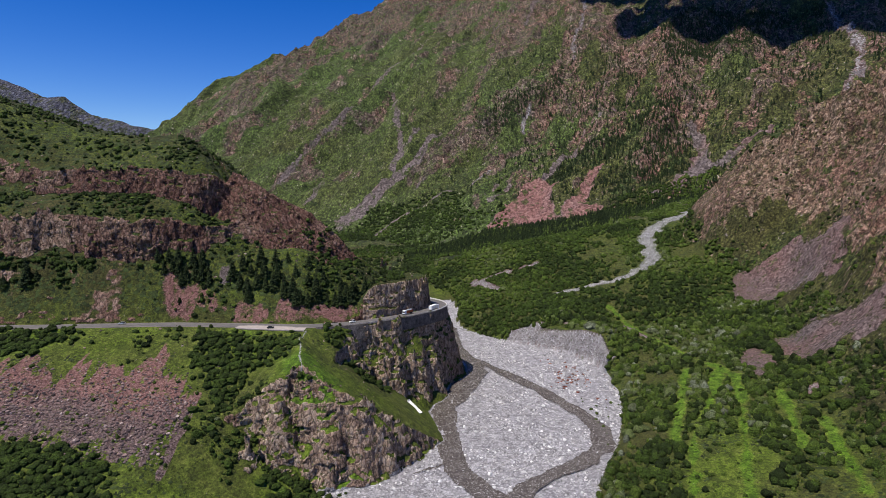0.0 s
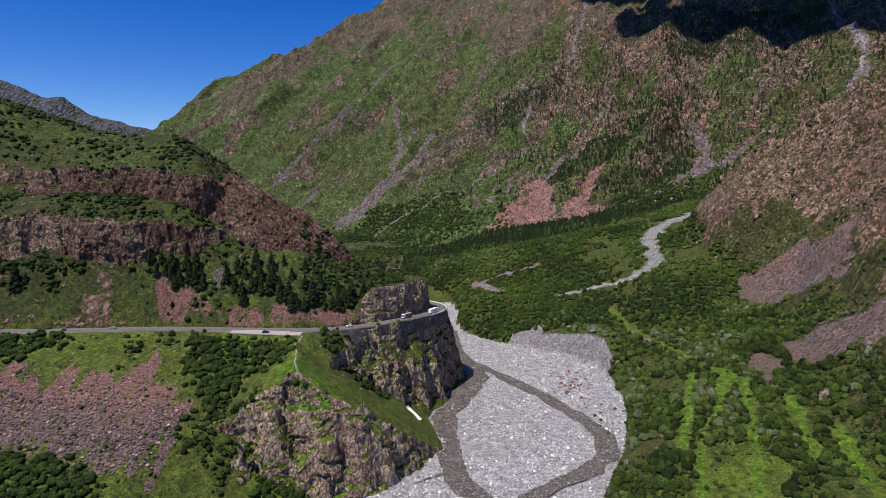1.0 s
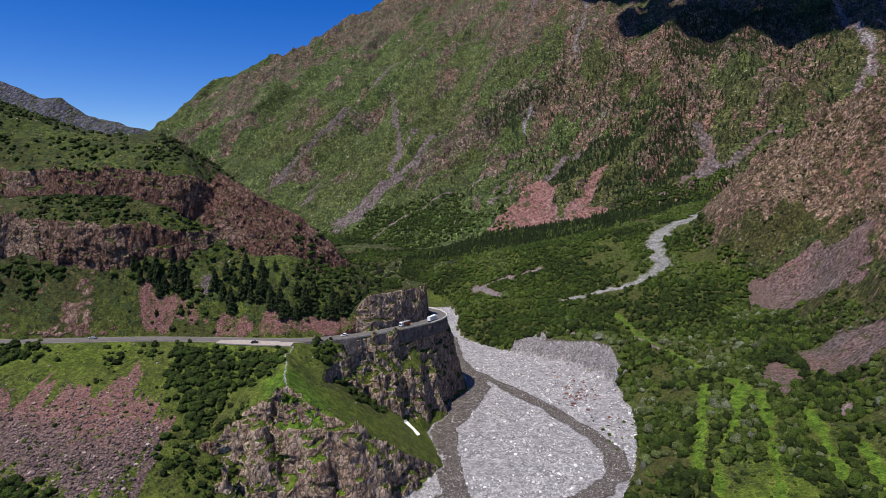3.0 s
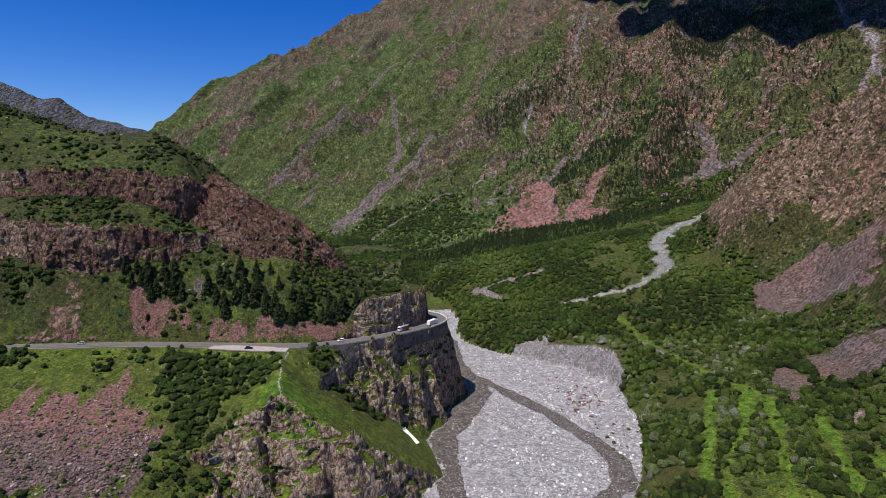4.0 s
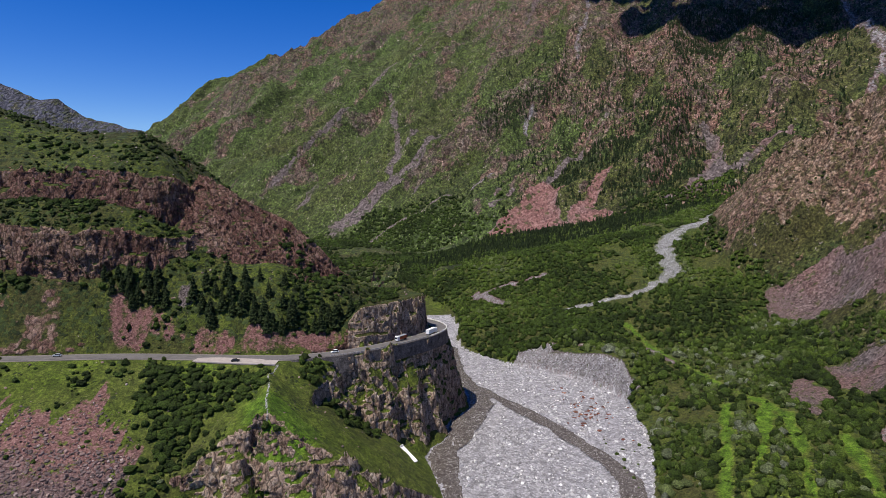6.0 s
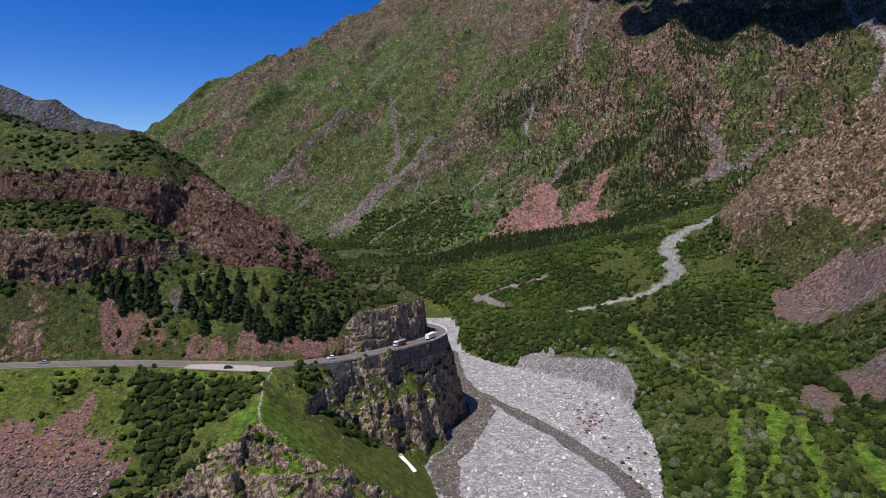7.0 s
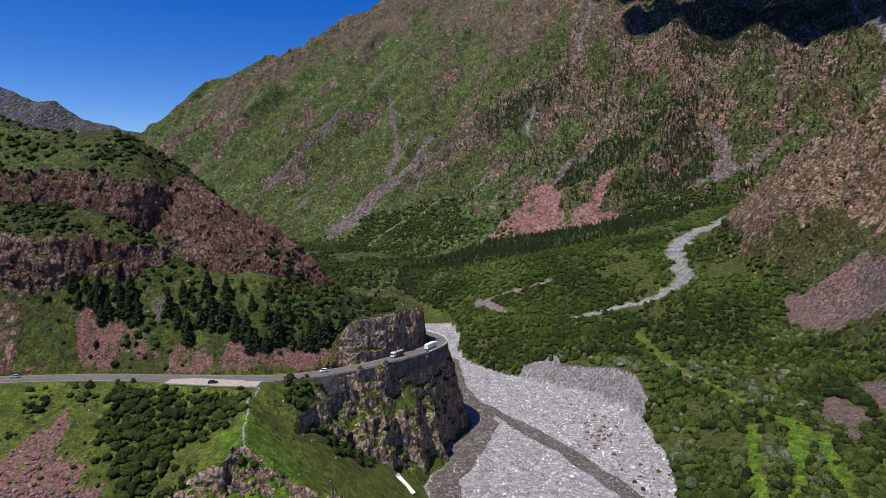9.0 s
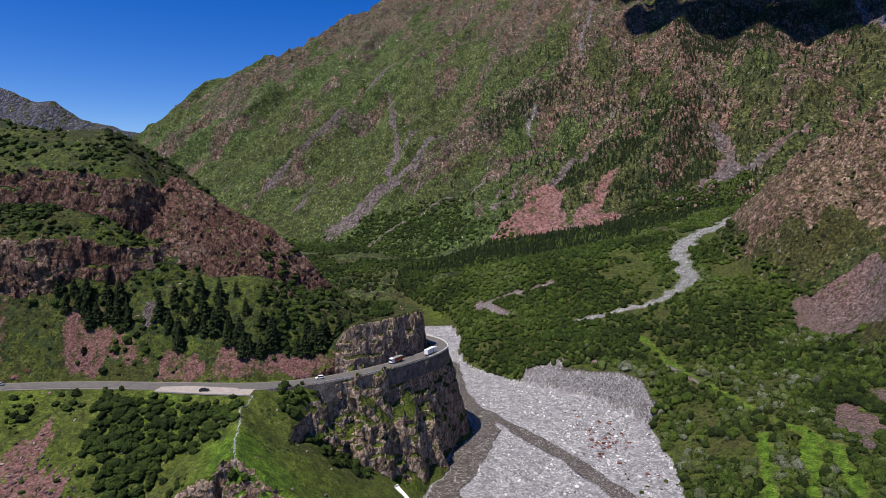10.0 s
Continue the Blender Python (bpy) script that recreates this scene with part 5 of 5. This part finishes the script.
def build_truck(name, box_mat, box_label, label, length, low_box=False):
    t = tagged(new(name), label, "truck")
    part("chassis", box_mesh(bmesh.new(), -length / 2, length / 2 - 0.3, -0.5, 0.5, 0.75, 1.05), STEEL, t)
    hb = 2.9 if low_box else 3.9
    bx = part("cargo_box", box_mesh(bmesh.new(), -length / 2, length / 2 - 2.5, -1.25, 1.25, 1.1, hb, 0.06), box_mat, t, box_label)
    if low_box:
        part("tarpaulin", box_mesh(bmesh.new(), -length / 2, length / 2 - 2.5, -1.27, 1.27, hb, hb + 0.25, 0.1), GREY_TARP, bx)
    cab = part("cab", taper(box_mesh(bmesh.new(), length / 2 - 2.3, length / 2, -1.22, 1.22, 0.55, 3.3, 0.15), 2.0, 0.94, 0.96, length / 2 - 1.5), PAINT_WHITE, t)
    part("windscreen", box_mesh(bmesh.new(), length / 2 - 0.12, length / 2 + 0.012, -1.05, 1.05, 1.75, 2.75, 0.04), GLASS, cab)
    part("bumper", box_mesh(bmesh.new(), length / 2 - 0.1, length / 2 + 0.12, -1.2, 1.2, 0.4, 0.85, 0.05), PAINT_DARK, cab)
    for sx in (length / 2 - 1.1, -length / 2 + 1.3, -length / 2 + 2.5):
        for sy in (-1.0, 1.0):
            part("wheel", wheel_mesh(bmesh.new(), sx, sy, 0.5, 0.35), RUBBER, t)
    return t


def build_car(name, mat, label, tall=1.5, category="car"):
    t = tagged(new(name), label, category)
    part("body", taper(box_mesh(bmesh.new(), -2.2, 2.2, -0.9, 0.9, 0.28, 0.95, 0.18), 0.7, 0.97, 0.96), mat, t)
    cabin = part("cabin", taper(box_mesh(bmesh.new(), -1.75, 1.05, -0.82, 0.82, 0.9, tall - 0.05, 0.12), 1.2, 0.78, 0.86, -0.4), GLASS, t)
    part("roof", box_mesh(bmesh.new(), -1.45, 0.65, -0.68, 0.68, tall - 0.08, tall, 0.03), mat, cabin)
    for sx in (-1.4, 1.4):
        for sy in (-0.82, 0.82):
            part("wheel", wheel_mesh(bmesh.new(), sx, sy, 0.34, 0.22), RUBBER, t)
        part("lamp", box_mesh(bmesh.new(), math.copysign(2.12, sx) - 0.05, math.copysign(2.12, sx) + 0.05, -0.75, 0.75, 0.6, 0.75, 0.02), PAINT_SILVER, t)
    return t


place_on_road(build_truck("box_truck", PAINT_WHITE, "plain white cargo box", "white box truck on the cliff road bend", 11.5), -8.5)
place_on_road(build_truck("tipper_truck", PAINT_ORANGE, "orange cargo body", "white-cabbed truck with an orange cargo body on the road", 9.5, True), -25, True)
place_on_road(build_car("white_car", PAINT_WHITE, "white estate car on the mountain road", 1.65), -60, True)
place_on_road(build_car("silver_car", PAINT_SILVER, "silver car on the mountain road"), -205, True)
parked = build_car("parked_car", PAINT_DARK, "black car parked in the gravel bay")
parked.matrix_basis = pose(-110, 368.5, 71.5, 0, 0, 12)


# barrier blocks along the outer edge
def build_block(mat, label):
    bm = box_mesh(bmesh.new(), -1.05, 1.05, -0.25, 0.25, 0.0, 0.85, 0.05)
    taper(bm, 0.5, 0.98, 0.7)
    ob = part("barrier_block", bm, mat)
    return tagged(ob, label, "road barrier", "barrier blocks along the road edge")


grey_block = build_block(CONCRETE, "weathered grey concrete barrier block beside the road")
white_block = build_block(WHITEWASH, "whitewashed concrete barrier block on the road bend")
edge = np.concatenate([centre[:, :2] + nrm * 4.75, centre[:, 2:]], 1)
dist = np.concatenate([[0], np.cumsum(np.linalg.norm(np.diff(edge[:, :2], axis=0), axis=1))])
first = dist[int(np.argmin(np.abs(edge[:, 0] + 62)))]
rb = random.Random(5)
count = 0
for k in range(60):
    s = first + 2.65 * k
    if s > dist[-1] - 30:
        break
    px, py, pz = (np.interp(s, dist, edge[:, i]) for i in range(3))
    qx, qy = (np.interp(s + 0.5, dist, edge[:, i]) for i in range(2))
    m = pose(px, py, pz - 0.05, 0, 0, math.degrees(math.atan2(qy - py, qx - px)) + rb.uniform(-2, 2))
    white = py > 440
    if k == 0:
        grey_block.matrix_basis = m
    elif white and count == 0:
        white_block.matrix_basis = m
        count = 1
    else:
        copy_thing(white_block if white else grey_block, m)

# white concrete chute at the foot of the gully
def build_chute():
    t = tagged(new("concrete_chute"), "white concrete drainage chute in the grassy gully", "chute")
    L = 13.0
    part("channel_floor", box_mesh(bmesh.new(), 0, L, -1.2, 1.2, 0.0, 0.25, 0.03), WHITEWASH, t)
    for sy in (-1.2, 1.05):
        part("channel_side", box_mesh(bmesh.new(), 0, L, sy, sy + 0.15, 0.25, 0.5, 0.03), WHITEWASH, t)
    part("channel_head", box_mesh(bmesh.new(), -0.3, 0.0, -1.0, 1.0, 0.0, 1.2, 0.03), WHITEWASH, t)
    return t


chute = build_chute()
a, b = Vector((-23.0, 381.0, float(seat(np.array([-23.0]), np.array([381.0]))[0]) + 0.6)), Vector((-15.5, 373.5, float(seat(np.array([-15.5]), np.array([373.5]))[0]) + 0.3))
chute.matrix_basis = Matrix.Translation(a) @ (b - a).to_track_quat("X", "Z").to_matrix().to_4x4()


# ---- conifers of the hill ----
def build_conifer(name, seed, hgt, label):
    r = np.random.RandomState(seed)
    t = tagged(new(name), label, "tree", "spruces on the hillside above the road")
    bm = bmesh.new()
    bmesh.ops.create_cone(bm, cap_ends=True, segments=8, radius1=0.026 * hgt, radius2=0.004 * hgt, depth=hgt, matrix=Matrix.Translation((0, 0, hgt / 2)))
    part("trunk", bm, BARK, t)
    vs, fs, hue = [], [], []
    for l in range(19):
        f = l / 18
        z = hgt * (0.07 + 0.9 * f)
        rad = hgt * (0.29 * (1 - f) ** 0.85 + 0.012)
        n = int(11 - 5 * f)
        for k in range(n):
            a = 2 * math.pi * (k + r.rand()) / n + l * 1.3
            ln = rad * r.uniform(0.7, 1.15)
            wd = ln * r.uniform(0.22, 0.34) + 0.1
            dz = -ln * r.uniform(0.25, 0.5)
            ca, sa = math.cos(a), math.sin(a)
            i = len(vs)
            lift = 0.10 * ln
            for u, w, zz in ((0.02, 0, lift), (0.55, -wd, dz * 0.6 - 0.1 * ln), (0.6, 0, dz * 0.35 + lift), (0.55, wd, dz * 0.6 - 0.1 * ln), (1.0, 0, dz + 0.05 * ln)):
                vs.append((u * ln * ca - w * sa, u * ln * sa + w * ca, z + zz))
            fs += [(i, i + 1, i + 2), (i, i + 2, i + 3), (i + 1, i + 4, i + 2), (i + 2, i + 4, i + 3)]
            # each bough is coloured darker at its root and paler at its tip
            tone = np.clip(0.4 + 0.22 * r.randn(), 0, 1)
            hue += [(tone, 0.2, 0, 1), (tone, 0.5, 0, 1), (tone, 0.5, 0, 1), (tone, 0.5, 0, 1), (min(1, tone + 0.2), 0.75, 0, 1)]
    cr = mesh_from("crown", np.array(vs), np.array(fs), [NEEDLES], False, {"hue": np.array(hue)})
    cr.parent = t
    return t


SPRUCES = [(-190, 397), (-185, 399), (-180, 400), (-175, 400), (-170, 401), (-166, 402), (-162, 404), (-189, 403), (-174, 405), (-139, 399), (-133, 397), (-127, 400), (-121, 399), (-133, 405), (-123, 406),
           (-115, 405), (-108, 401), (-103, 396), (-97, 393), (-92, 394), (-100, 391), (-109, 395), (-115, 398), (-87, 398), (-81, 401), (-75, 402), (-71, 404)]
SPRUCES_2 = [(-68, 408), (-64, 410), (-57, 416), (-51, 420), (-131, 392), (-88, 404), (-73, 412), (-61, 414), (-274, 382), (-268, 384), (-285, 379), (-94, 406), (-102, 408), (-118, 411), (-128, 412),
             (-84, 412), (-110, 415), (-96, 418), (-140, 408), (-144, 402), (-183, 404), (-195, 401), (-178, 396), (-168, 407), (-160, 399)]
kinds = []
rc = np.random.RandomState(3)
for n_tree, (x, y) in enumerate(SPRUCES + SPRUCES_2):
    x, y = x + rc.uniform(-1.2, 1.2), y + rc.uniform(-1.2, 1.2)
    z = float(seat(np.array([x]), np.array([y]))[0]) - 0.3
    k = rc.uniform(0.85, 1.35)
    if n_tree < 6:
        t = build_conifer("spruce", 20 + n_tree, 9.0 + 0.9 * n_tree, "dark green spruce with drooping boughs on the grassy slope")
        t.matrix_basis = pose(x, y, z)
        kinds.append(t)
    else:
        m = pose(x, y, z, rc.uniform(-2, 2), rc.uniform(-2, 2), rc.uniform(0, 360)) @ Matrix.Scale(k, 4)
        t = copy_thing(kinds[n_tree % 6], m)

# rusty low shrubs on the gravel
RUST = leaf_material("rusty_twigs", [(0.0, (0.20, 0.065, 0.045)), (0.5, (0.30, 0.11, 0.075)), (1.0, (0.38, 0.20, 0.13))])
n = 70
x, y = 103 + 12 * rs.randn(n), 462 + 18 * rs.randn(n)
clumps("rusty_shrubs", x, y, seat(x, y), rs.uniform(0.4, 1.3, n), rs.rand(n), 14, RUST, "rust-brown low shrubs and driftwood on the river gravel", "shrubs", rs, tall=0.45)


# ---- a summer cloud over the shaded shoulder of the mountain ----
def build_cloud():
    m, nt, b = material("cloud_white", 1.0)
    b.inputs["Base Color"].default_value = (0.85, 0.86, 0.88, 1)
    bm = bmesh.new()
    rr = random.Random(9)
    for i in range(40):
        cx, cy = ((i % 10) - 4.5) / 4.5 + rr.uniform(-0.1, 0.1), ((i // 10) - 1.5) / 1.6 + rr.uniform(-0.2, 0.2)
        rad = 130 * rr.uniform(0.5, 1.0) * (1.25 - 0.5 * max(abs(cx), abs(cy)))
        bmesh.ops.create_icosphere(bm, subdivisions=3, radius=rad, matrix=Matrix.Translation((cx * 520, cy * 230, rr.uniform(-10, 50))))
    for i in range(18):
        rad = 120 * rr.uniform(0.6, 1.0)
        bmesh.ops.create_icosphere(bm, subdivisions=3, radius=rad, matrix=Matrix.Translation((-170 + rr.uniform(-150, 360), -360 + rr.uniform(-210, 200), rr.uniform(-10, 40))))
    for v in bm.verts:
        v.co += 28 * noise.noise_vector(v.co / 70) + 10 * noise.noise_vector(v.co / 22)
    ob = part("cloud", bm, m)
    return tagged(ob, "white summer cloud that shades the mountain shoulder", "cloud", kind="structure")


cloud = build_cloud()
cloud.matrix_basis = Matrix.Translation(Vector((1110, 1765, 700)) + SUN_FROM * 1800)
